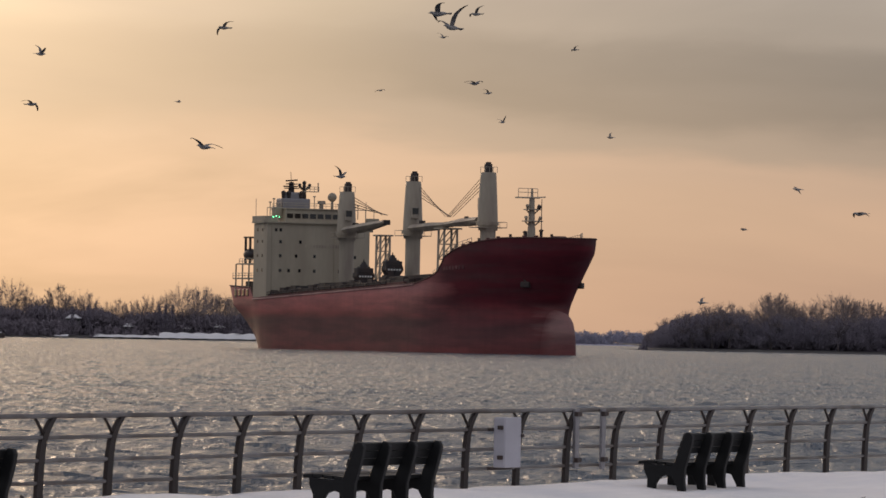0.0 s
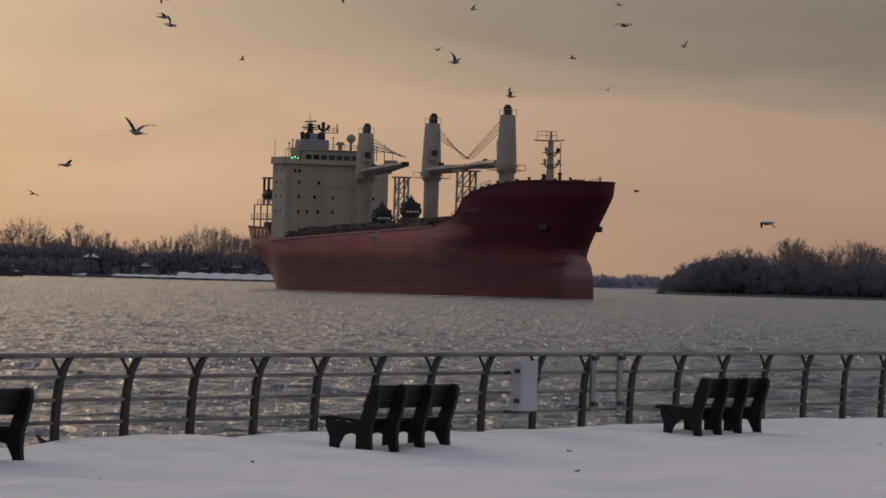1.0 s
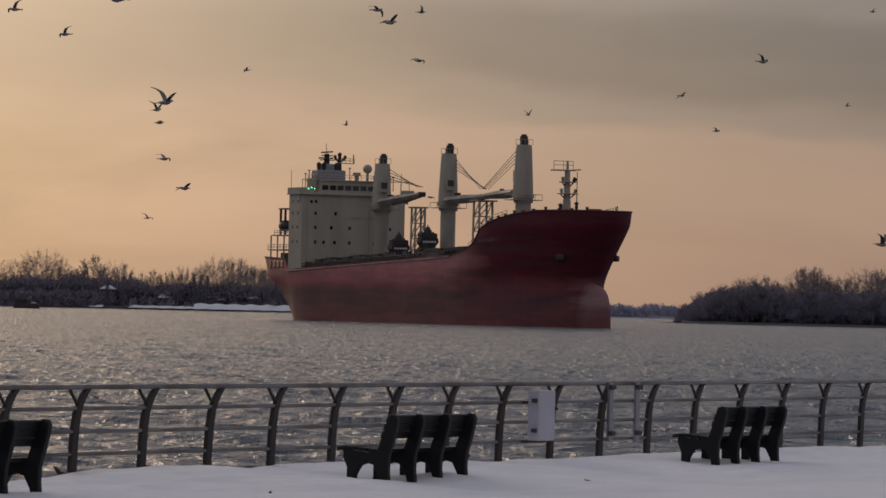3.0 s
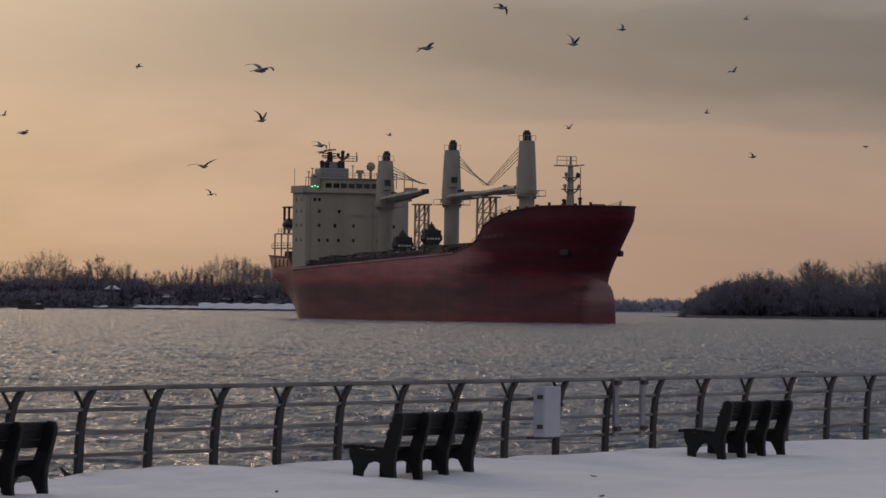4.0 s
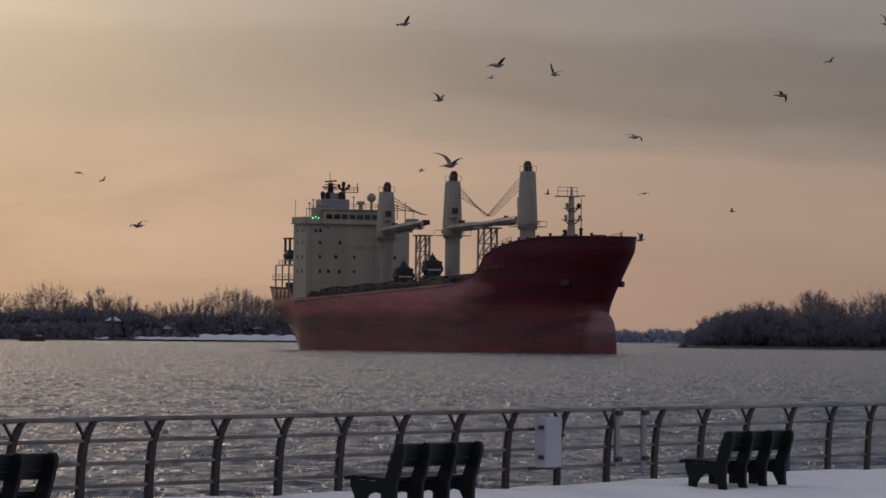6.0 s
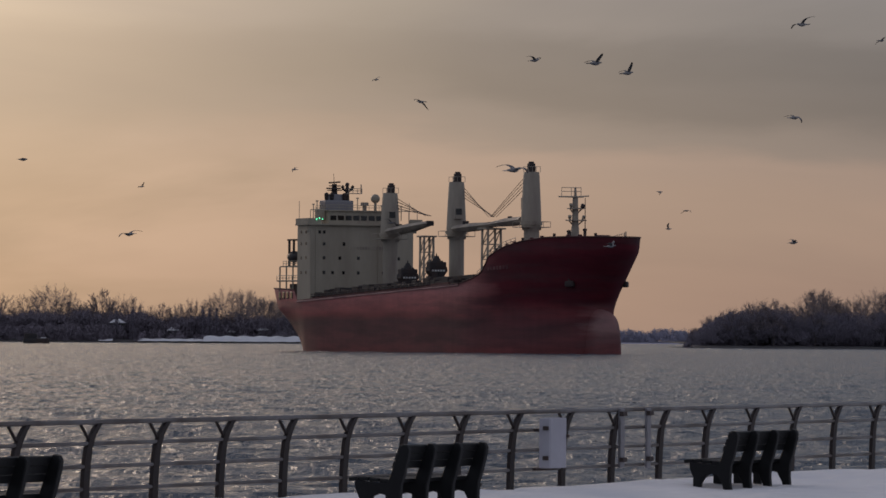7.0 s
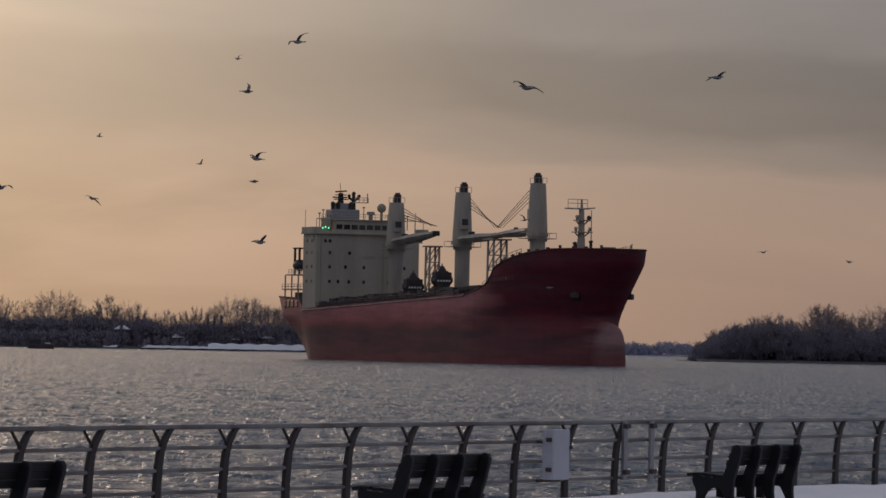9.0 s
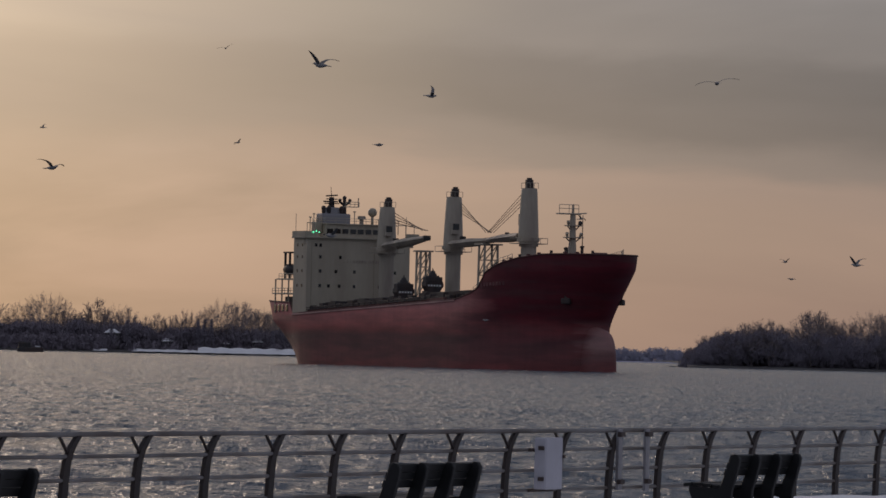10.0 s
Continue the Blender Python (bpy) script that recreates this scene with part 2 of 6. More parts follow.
def grid_mesh(name, pts, mat, smooth=True):
    """A sheet from an array of rows x columns x 3."""
    r, c = pts.shape[:2]
    i = np.arange(r * c).reshape(r, c)
    f = np.stack([i[:-1, :-1], i[:-1, 1:], i[1:, 1:], i[1:, :-1]], -1).reshape(-1, 4)
    me = bpy.data.meshes.new(name)
    me.from_pydata(pts.reshape(-1, 3).tolist(), [], f.tolist())
    if smooth:
        me.shade_smooth()
    me.materials.append(mat)
    return me


NEW = bmesh.new
# ---- the place ----
FENCE_A, FENCE_B = Vector((-4.833, 63.642, 0)), Vector((6.815, 85.736, 0))
ALONG = (FENCE_B - FENCE_A).normalized()          # along the railing, away from the camera
WATERSIDE = Vector((-ALONG.y, ALONG.x, 0))        # from the promenade to the river
TURN = math.degrees(math.atan2(ALONG.y, ALONG.x))
SNOW_Z = 0.50


def waves(x, y, seed, tall, longest):
    """Wind chop: a sum of many small sine waves running roughly along one wind."""
    rng = np.random.default_rng(seed)
    z = np.zeros_like(x)
    for k in range(34):
        lam = longest * 0.92 ** k + 0.3
        a = rng.normal(-1.45, 0.34)
        w = 2 * np.pi / lam
        s = np.sin(w * (x * np.cos(a) + y * np.sin(a)) + rng.uniform(0, 6.28))
        z += tall * (lam / longest) ** 0.85 * (s + 0.25 * np.cos(2 * np.arcsin(s)))
    return z


def water_sheet(name, rows, far, cols, spread, seed, tall, longest, level):
    ys = np.geomspace(30, far, rows)
    u = np.concatenate([[-3.0, -1.2, -0.5], np.linspace(-spread, spread, cols), [0.5, 1.2, 3.0]])
    x, y = ys[:, None] * u[None], np.repeat(ys[:, None], len(u), 1)
    fade = np.clip(0.85 + y / 1500, 0.85, 1.3)
    z = waves(x, y, seed, tall, longest) * fade + level
    return grid_mesh(name, np.stack([x, y, z], -1), WATER)


def build_water():
    w = new("water", water_sheet("water", 1100, 4900, 520, 0.13, 3, 0.022, 3.0, 0.0))
    tagged(w, "grey choppy river water under evening light", "water", kind="structure")
    w2 = new("water_chop", water_sheet("water_chop", 560, 700, 320, 0.13, 11, 0.019, 2.2, -0.01))
    tagged(w2, "grey wind chop running over the river", "water", kind="structure")
    return w, w2


def snow_height(q, along):
    """q: metres landward of the railing; along: metres along it."""
    z = SNOW_Z + 0.05 - 0.12 * np.clip((q - 0.8) / 4, 0, 1) + 0.025 * np.sin(along * 0.37 + 0.6) + 0.02 * np.sin(along * 0.9 + q * 0.5)
    z = z + 0.02 * np.sin(q * 0.8 + along * 0.21) + 0.05 * np.clip((along - 6) / 16, 0, 1)
    # wind ripples and old trodden marks under the last fall
    z = z + waves(along * 1.0, q * 1.0, 17, 0.0055, 2.6) + waves(q * 0.7, along * 0.7, 23, 0.007, 5.0)
    return z - 0.05 * np.exp(-np.maximum(q, -0.3) * 2.2)


def build_ground():
    along = np.concatenate([np.linspace(-400, -14, 14), np.linspace(-13, 32, 190), np.linspace(34, 500, 16)])
    q = np.concatenate([np.linspace(-0.28, 6, 70), np.linspace(6.3, 40, 90), np.linspace(45, 500, 16)])
    A, Q = np.meshgrid(along, q)
    x = FENCE_A.x + ALONG.x * A - WATERSIDE.x * Q
    y = FENCE_A.y + ALONG.y * A - WATERSIDE.y * Q
    g = new("ground", grid_mesh("ground", np.stack([x, y, snow_height(Q, A)], -1), SNOW))
    tagged(g, "trodden pale snow covering the riverside promenade", "snow", kind="structure")
    bm = NEW()
    mid = FENCE_A + ALONG * 50 + WATERSIDE * 0.0
    box(bm, (mid.x, mid.y, -0.65), (900, 0.9, 2.1), Matrix.Rotation(radians(TURN), 4, "Z"), 0.03)
    w = new("quay_wall", to_mesh(bm, "quay_wall", CONCRETE))
    tagged(w, "dark weathered concrete quay edge below the railing", "quay", kind="structure")


def fence_point(s, z, out=0.0):
    p = FENCE_A + ALONG * s + WATERSIDE * out
    return Vector((p.x, p.y, z))


PITCH = 1.665
RAIL_Z = 1.62


def rail_z(s):
    return RAIL_Z + 0.00107 * s


def build_fence():
    f = thing("railing", pose(0, 0, 0), "dark steel riverside railing with curved posts and four rails", "railing")
    for z, r in ((0, 0.032), (-0.27, 0.026), (-0.56, 0.026), (-0.845, 0.026)):
        bm = NEW()
        tube(bm, fence_point(-60, rail_z(-60) + z), fence_point(90, rail_z(90) + z), r, n=10)
        part("top_rail" if z == 0 else "rail", bm, RAIL, f, smooth=True)
    # one curved post, standing at the railing's own axes
    bm = NEW()
    prof = [(0.0, -1.15), (0.02, -0.75), (0.05, -0.5), (0.09, -0.33), (0.16, -0.2), (0.245, -0.1), (0.34, -0.015)]
    ring = []
    for i, (dx, dz) in enumerate(prof):
        wdt = 0.068 - 0.016 * max(0, i - 2) / 4
        ring.append([bm.verts.new((dx + sx * wdt, sy * 0.03, dz)) for sx, sy in ((-1, -1), (1, -1), (1, 1), (-1, 1))])
    for a, b in zip(ring, ring[1:]):
        for k in range(4):
            bm.faces.new((a[k], a[(k + 1) % 4], b[(k + 1) % 4], b[k]))
    bm.faces.new(ring[0]), bm.faces.new(ring[-1])
    post_me = to_mesh(bm, "post", POST)
    bm = NEW()
    tube(bm, (0.12, 0, -0.24), (-0.10, 0, -0.02), 0.022, n=6)
    strut_me = to_mesh(bm, "strut", POST)
    for k in range(-12, 34):
        s = PITCH * k
        p = part("post", post_me, None, f)
        p.matrix_basis = Matrix.Translation(fence_point(s, rail_z(s), 0.0)) @ pose(0, 0, 0, 0, 0, TURN)
        if k != 10:
            q = part("strut", strut_me, None, p)
    # two flat uprights of the gate bay
    for s, h in ((GATE_S, 0.9), (GATE_S + 0.93, 0.93)):
        bm = NEW()
        box(bm, (0, -0.05, -h / 2), (0.13, 0.05, h), bevel=0.006)
        g = part("gate_upright", bm, GALV, f, "flat galvanised steel strip bolted to the rails")
        g.matrix_basis = Matrix.Translation(fence_point(s, rail_z(s) + 0.02)) @ pose(0, 0, 0, 0, 0, TURN)
        for dz in (-0.08, -0.78):
            bm = NEW()
            box(bm, (0, -0.085, dz), (0.15, 0.07, 0.07), bevel=0.01)
            part("hinge", bm, DARK, g)


GATE_S = 15.24


def bench_mesh():
    """Park bench with four cast supports; x along it, y towards the river, z from the ground."""
    b = thing("bench", pose(0, 0, 0), "black park bench with plank seat and back on snow", "bench", "benches along the promenade")
    side = [(-0.16, 0.0), (-0.05, 0.0), (-0.02, 0.12), (0.06, 0.25), (0.16, 0.27), (0.26, 0.24), (0.33, 0.14), (0.35, 0.0), (0.48, 0.0), (0.46, 0.10),
            (0.46, 0.22), (0.52, 0.34), (0.52, 0.42), (0.30, 0.40), (0.05, 0.39), (0.02, 0.44), (-0.06, 0.62), (-0.13, 0.80), (-0.17, 0.84), (-0.24, 0.83),
            (-0.27, 0.78), (-0.26, 0.70), (-0.20, 0.50), (-0.15, 0.36), (-0.14, 0.2)]
    for x in (-1.07, -0.36, 0.36, 1.07):
        bm = NEW()
        vs = [bm.verts.new((x - 0.045, y, z)) for y, z in side]
        fc = bm.faces.new(vs)
        out = bmesh.ops.extrude_face_region(bm, geom=[fc])["geom"]
        bmesh.ops.translate(bm, verts=[v for v in out if isinstance(v, bmesh.types.BMVert)], vec=(0.09, 0, 0))
        bmesh.ops.bevel(bm, geom=[e for e in bm.edges if abs(e.verts[0].co.x - e.verts[1].co.x) < 1e-4], offset=0.012, segments=1, affect="EDGES")
        part("support", bm, BENCH, b)
    for y, z, tilt in ((0.09, 0.415, 2), (0.245, 0.425, 1), (0.40, 0.435, -1), (0.545, 0.432, -6)):
        bm = NEW()
        box(bm, (0, y, z), (2.2, 0.14, 0.045), Matrix.Rotation(radians(tilt), 4, "X"), 0.012)
        part("seat_plank", bm, BENCH, b)
    for k, (y, z) in enumerate(((-0.045, 0.60), (-0.085, 0.69), (-0.125, 0.78))):
        bm = NEW()
        box(bm, (0, y, z), (2.2, 0.04, 0.088 if k < 2 else 0.095), Matrix.Rotation(radians(22), 4, "X"), 0.012)
        part("back_plank", bm, BENCH, b)
    return b


BENCHES = [(-0.385, 65.94, 0.0), (4.36, 76.0, 0.02), (-5.29, 57.15, 0.0)]


def build_benches():
    first = bench_mesh()
    for k, (x, y, dz) in enumerate(BENCHES):
        m = pose(x + WATERSIDE.x * 0.12, y + WATERSIDE.y * 0.12, 0.405 + dz, 0, 0, TURN) @ Matrix.Diagonal((1, 1, 1.12, 1))
        if k == 0:
            first.matrix_basis = m
        else:
            copy_thing(first, pose(*m.translation, 0, 0, TURN))


def build_cabinet():
    s = 12.70
    c = thing("cabinet", Matrix.Translation(fence_point(s, rail_z(s))) @ pose(0, 0, 0, 0, 0, TURN), "pale grey metal equipment cabinet fixed to the railing", "cabinet")
    bm = NEW()
    box(bm, (0, -0.17, -0.46), (0.52, 0.19, 0.74), bevel=0.015)
    part("body", bm, BOXGREY, c)
    part("lock", box(NEW(), (0.27, -0.28, -0.36), (0.05, 0.04, 0.05), bevel=0.01), DARK, c)
    part("bracket", box(NEW(), (0, -0.04, -0.27), (0.7, 0.07, 0.05), bevel=0.008), DARK, c)
    part("bracket", box(NEW(), (0, -0.04, -0.845), (0.7, 0.07, 0.05), bevel=0.008), DARK, c)
    bm = NEW()
    box(bm, (-0.272, -0.17, -0.46), (0.02, 0.17, 0.71), bevel=0.006)
    d = part("side_panel", bm, BOXGREY, c)
    for z in (-0.24, -0.68):
        bm = NEW()
        box(bm, (-0.295, -0.2, z), (0.04, 0.09, 0.06), bevel=0.01)
        part("hinge", bm, DARK, d)


# ---- the ship; x forward from the stem at the waterline, y to port ----
SHIP_AT, SHIP_YAW = (27.4, 930.0, -0.2), -66.0
LEN, HALF = 146.0, 12.0


def deck_z(a):
    """Height of the main deck edge a metres aft of the stem."""
    return 15.0 - 0.0345 * a


def rail_top(a):
    """Height of the hull's upper edge: forecastle forward, raised mooring deck at the stern."""
    return deck_z(a) + float(np.interp(a, (0, 3, 8, 13, 20, 25.5, 29, 32, 33.2, 34.5, 37, 46, 128.5, 131, 147),
                                       (6.75, 6.9, 7.1, 7.2, 6.8, 6.1, 5.4, 4.5, 3.2, 1.9, 1.0, 0.0, 0.0, 2.3, 3.3)))


def stem_x(z):
    """The stem line: set back above the bulb, raking forward to the flared bow."""
    return float(np.interp(z, (-2, 8.3, 9.6, 11.7, 14.3, 16.1, 18, 19.5, 22), (-9.0, -8.8, -8.2, -6.6, -4.2, -2.6, -1.0, 0.1, 0.7)))


def hull_point(a, z):
    """x and half breadth of the hull a metres aft of the stem at height z."""
    up = np.clip((z - 8.0) / 11.0, 0, 1) ** 1.1
    entry, bluff = 45 - 15 * up, 1.5 + 0.2 * up
    b = HALF * math.sqrt(max(0.0, 1 - (1 - min(1.0, a / entry)) ** bluff))
    aft = np.clip((147 - a) / 22, 0, 1)
    st = np.clip(z / 9.0, 0, 1)
    b *= (aft ** 0.5) * (1 - st) * 0.9 + st * (0.80 + 0.20 * aft ** 0.7) + (1 - st) * 0.1
    counter = 7.5 * (1 - np.clip(z / 13.5, 0, 1)) * np.clip((a - 122) / 25, 0, 1)
    return -a + stem_x(z) * max(0.0, 1 - a / 45) + counter, max(b, 0.02)


def hull_sections():
    """Half sections from stern to bow: lists of (x, half breadth, z) from keel to rail."""
    secs = []
    for a in [147, 146.5, 145, 143, 140, 136, 132, 131, 129.7, 128.5, 124, 115, 100, 80, 65, 58, 50, 46, 42, 39, 36, 34.5, 33.2, 32.6, 32, 30.5, 29, 27, 25.5, 23, 20, 17.5, 15, 13, 11,
              9.5, 8, 6.8, 5.6, 4.5, 3.6, 2.8, 2.1, 1.5, 1.0, 0.6, 0.3, 0.1, 0.0]:
        top = rail_top(a)
        secs.append([(*hull_point(a, z), z) for z in (-2.0 + (top + 2.0) * j / 26 for j in range(27))])
    return secs


def build_hull(ship):
    secs = hull_sections()
    bm = NEW()
    sides = []
    for sgn in (-1, 1):
        sides.append([[bm.verts.new((x, sgn * b, z)) for x, b, z in row] for row in secs])
        g = sides[-1]
        for r0, r1 in zip(g, g[1:]):
            for j in range(len(r0) - 1):
                bm.faces.new((r0[j], r0[j + 1], r1[j + 1], r1[j]))
    s, p = sides
    for j in range(len(s[0]) - 1):
        bm.faces.new((s[0][j], s[0][j + 1], p[0][j + 1], p[0][j]))
        bm.faces.new((s[-1][j], s[-1][j + 1], p[-1][j + 1], p[-1][j]))
    bmesh.ops.remove_doubles(bm, verts=bm.verts[:], dist=0.045)
    hull = part("hull", bm, HULL, ship, "weathered red hull with faded greyish lower band", smooth=True)
    # bulb standing out of the water ahead of the stem
    bm = NEW()
    rings = []
    for x, w, top in ((-20, 2.3, 9.6), (-15, 2.35, 9.3), (-11, 2.4, 8.9), (-8, 2.4, 8.5), (-6, 2.35, 8.2), (-4.6, 2.2, 7.9), (-3.5, 1.95, 7.5), (-2.6, 1.6, 7.0), (-1.9, 1.15, 6.2), (-1.5, 0.65, 5.2), (-1.35, 0.15, 4.4)):
        ring = []
        for k in range(21):
            th = math.pi * k / 20
            ring.append(bm.verts.new((x, w * math.copysign(abs(math.cos(th)) ** 0.75, math.cos(th)), top - (top + 3.0) * (1 - math.sin(th) ** 0.55 * 0.62 - 0.38 * math.sin(th)))))
        rings.append(ring)
    for r0, r1 in zip(rings, rings[1:]):
        for k in range(20):
            bm.faces.new((r0[k], r0[k + 1], r1[k + 1], r1[k]))
    bm.faces.new(rings[-1])
    part("bulbous_bow", bm, HULL, ship, "scoured pale red bulb at the foot of the stem", smooth=True)
    # rounded capping along the upper edge
    bm = NEW()
    for sgn in (-1, 1):
        pts = [Vector((r[-1][0], sgn * r[-1][1], r[-1][2])) for r in secs]
        for a, b in zip(pts, pts[1:]):
            if (b - a).length > 0.02:
                tube(bm, a, b, 0.16, n=6)
    part("rail_capping", bm, REDDECK, ship)
    # belting along the edge of the main deck
    for sgn in (-1, 1):
        bm = NEW()
        for a0, a1 in ((46, 60), (60, 75), (75, 90), (90, 105), (105, 120), (120, 128)):
            tube(bm, (-a0, sgn * (HALF + 0.04), deck_z(a0) - 0.25), (-a1, sgn * (HALF + 0.04), deck_z(a1) - 0.25), 0.2, n=6)
        part("belting", bm, PINKEDGE, ship, "faded pink edge plate along the deck")
    # deck, a little below the rail
    bm = NEW()
    row = [[bm.verts.new((r[-1][0], sg * max(0.0, r[-1][1] - 0.05), r[-1][2] - 1.05)) for sg in (-1, 1)] for r in secs]
    for a, b in zip(row, row[1:]):
        bm.faces.new((a[0], a[1], b[1], b[0]))
    part("deck", bm, REDDECK, ship)
    # dark panels on the raised stern plating, in place of shaded mooring-deck openings
    for a in (133.2, 136.2, 139.2, 142.2):
        for sgn in (-1, 1):
            x, b = hull_point(a, 11.6)
            part("mooring_opening", box(NEW(), (x, sgn * (b - 0.06), 11.7), (1.7, 0.5, 1.5), Matrix.Rotation(radians(sgn * 5), 4, "Z"), 0.2), GLASS, hull, "dark panel in place of a shaded mooring-deck opening")
    return secs


def build_cleats():
    """Mooring cleats on the quay edge beyond the railing."""
    for k, s in enumerate((0.25, 10.94)):
        c = thing("mooring_cleat", Matrix.Translation(fence_point(s, 0.40, 0.25)) @ pose(0, 0, 0, 0, 0, TURN - 60) @ Matrix.Diagonal((0.7, 0.7, 0.7, 1)), "dark iron mooring cleat on the quay edge", "cleat", "mooring cleats")
        bm = NEW()
        tube(bm, (0, 0, 0), (0, 0, 0.18), 0.09, 0.07, n=10)
        part("base", bm, DARK, c)
        for sg in (-1, 1):
            bm = NEW()
            tube(bm, (0, 0, 0.14), (sg * 0.13, 0, 0.2), 0.05, 0.045, n=8)
            tube(bm, (sg * 0.12, 0, 0.2), (sg * 0.2, 0, 0.3), 0.045, 0.025, n=8)
            part("horn", bm, DARK, c)


def build_leaves():
    """A few dead leaves blown onto the snow."""
    for k, (x, y) in enumerate(((1.75, 67.9), (-3.64, 54.6), (1.7, 61.6), (6.4, 73.5), (-2.2, 60.2))):
        p = Vector((x, y, 0)) - FENCE_A
        z = float(snow_height(np.array([-p.dot(WATERSIDE)]), np.array([p.dot(ALONG)]))[0])
        f = thing("dead_leaf", pose(x, y, z + 0.004, 6 * k, 8, 70 * k), "dark curled dead leaf lying on the snow", "leaf", "leaves on the snow")
        bm = NEW()
        rows = [[bm.verts.new((u * 0.035, v * 0.022 * (1 - u * u * 0.6), 0.012 * v * v + 0.010 * u * u + t)) for v in (-1, 0, 1)] for u in (-1, -0.4, 0.4, 1) for t in (0,)]
        for r0, r1 in zip(rows, rows[1:]):
            for i in range(2):
                bm.faces.new((r0[i], r0[i + 1], r1[i + 1], r1[i]))
        g = bmesh.ops.extrude_face_region(bm, geom=bm.faces[:])["geom"]
        bmesh.ops.translate(bm, verts=[v for v in g if isinstance(v, bmesh.types.BMVert)], vec=(0, 0, 0.004))
        part("blade", bm, BARK, f)
        part("stalk", tube(NEW(), (0.03, 0, 0.01), (0.06, 0.005, 0.012), 0.003, n=5), BARK, f)
def crane(ship, a, y, z0, zt, jib_dir, jib_len, jib_drop, platform):
    """Deck crane: round column, slewing tower with cab and cap, platform, jib and wires. jib_dir: +1 forward, -1 aft."""
    c = new("deck_crane")
    c.parent, c.matrix_basis = ship, pose(-a, y, 0)
    bm = NEW()
    tube(bm, (0, 0, z0), (0, 0, platform), 1.5, n=20)
    tube(bm, (0, 0, platform - 0.5), (0, 0, platform), 1.85, n=20)
    part("column", bm, CREAM, c, smooth=False)
    bm = NEW()
    n = 24
    prof = [(platform, 1.65, 1.9), (platform + 1.5, 1.75, 2.0), (platform + 3.0, 1.7, 1.95), (zt - 2.6, 1.4, 1.6), (zt - 1.8, 1.35, 1.5)]
    rings = [[bm.verts.new((rx * math.cos(6.2832 * i / n) - 0.2, ry * math.sin(6.2832 * i / n), z)) for i in range(n)] for z, rx, ry in prof]
    for r0, r1 in zip(rings, rings[1:]):
        for i in range(n):
            bm.faces.new((r0[i], r0[(i + 1) % n], r1[(i + 1) % n], r1[i]))
    bm.faces.new(rings[0]), bm.faces.new(rings[-1])
    part("tower", bm, CREAM, c, smooth=False)
    part("slewing_ring", tube(NEW(), (-0.2, 0, platform + 0.5), (-0.2, 0, platform + 1.2), 2.15, n=24), CREAM, c)
    bm = NEW()
    box(bm, (jib_dir * 0.3, 0, zt - 1.0), (1.1, 1.3, 1.7), bevel=0.15)
    box(bm, (jib_dir * 0.3, 0, zt - 0.05), (0.7, 0.9, 0.5), bevel=0.1)
    part("sheave_head", bm, DARK, c, "dark sheave housing")
    bm = NEW()
    box(bm, (jib_dir * 1.75, -0.5, platform + 4.6), (0.8, 1.6, 2.3), bevel=0.1)
    cab = part("cab", bm, CREAM, c)
    bm = NEW()
    box(bm, (jib_dir * 2.1, -0.5, platform + 4.9), (0.2, 1.3, 1.2))
    part("cab_window", bm, GLASS, cab)
    # platform with rail
    bm = NEW()
    box(bm, (0, 0, platform + 0.05), (4.2, 6.0, 0.14))
    for sx in (-2.1, 2.1):
        tube(bm, (sx, -3, platform + 1.1), (sx, 3, platform + 1.1), 0.05, n=5)
        for yy in (-3, -1.5, 0, 1.5, 3):
            tube(bm, (sx, yy, platform), (sx, yy, platform + 1.1), 0.05, n=5)
    for sy in (-3, 3):
        tube(bm, (-2.1, sy, platform + 1.1), (2.1, sy, platform + 1.1), 0.05, n=5)
    part("platform", bm, CREAM, c)
    bm = NEW()
    for yy in (-1.25, -0.4, 0.4, 1.25):
        for xx in (-1.1, 1.1):
            tube(bm, (xx, yy, zt - 1.9), (xx, yy, zt - 0.8), 0.05, n=5)
    for xx in (-1.1, 1.1):
        tube(bm, (xx, -1.25, zt - 0.8), (xx, 1.25, zt - 0.8), 0.05, n=5)
    part("top_rail", bm, CREAM, c)
    # jib: two tapered box girders joined by cross pieces
    zj = platform + 1.5
    tip = Vector((jib_dir * jib_len, 0, zj - jib_drop))
    j = new("jib")
    j.parent = c
    for yy in (-1, 1):
        bm = NEW()
        a0, a1 = Vector((jib_dir * 1.8, yy * 1.5, zj)), tip + Vector((0, yy * 0.55, 0))
        tube(bm, a0, (a0 + a1) / 2, 0.6, 0.74, n=4)
        tube(bm, (a0 + a1) / 2, a1, 0.74, 0.42, n=4)
        part("girder", bm, CREAM, j)
    bm = NEW()
    for k in range(1, 6):
        q = Vector((jib_dir * 1.8, 0, zj)).lerp(tip, k / 6)
        tube(bm, q + Vector((0, -1.4 + 0.14 * k, 0)), q + Vector((0, 1.4 - 0.14 * k, 0)), 0.22, n=6)
    part("cross_piece", bm, CREAM, j)
    bm = NEW()
    box(bm, tip, (1.3, 1.3, 1.0), bevel=0.15)
    part("winch_box", box(NEW(), Vector((jib_dir * 3.5, 0.4, zj + 0.9)), (1.2, 0.9, 1.3), bevel=0.1), DARK, j)
    part("lamp_box", box(NEW(), Vector((jib_dir * 8.0, -0.9, zj + 0.3)), (0.7, 0.7, 1.0), bevel=0.1), DARK, j)
    part("jib_head", bm, DARK, j, "dark sheaves and winch boxes on the jib")
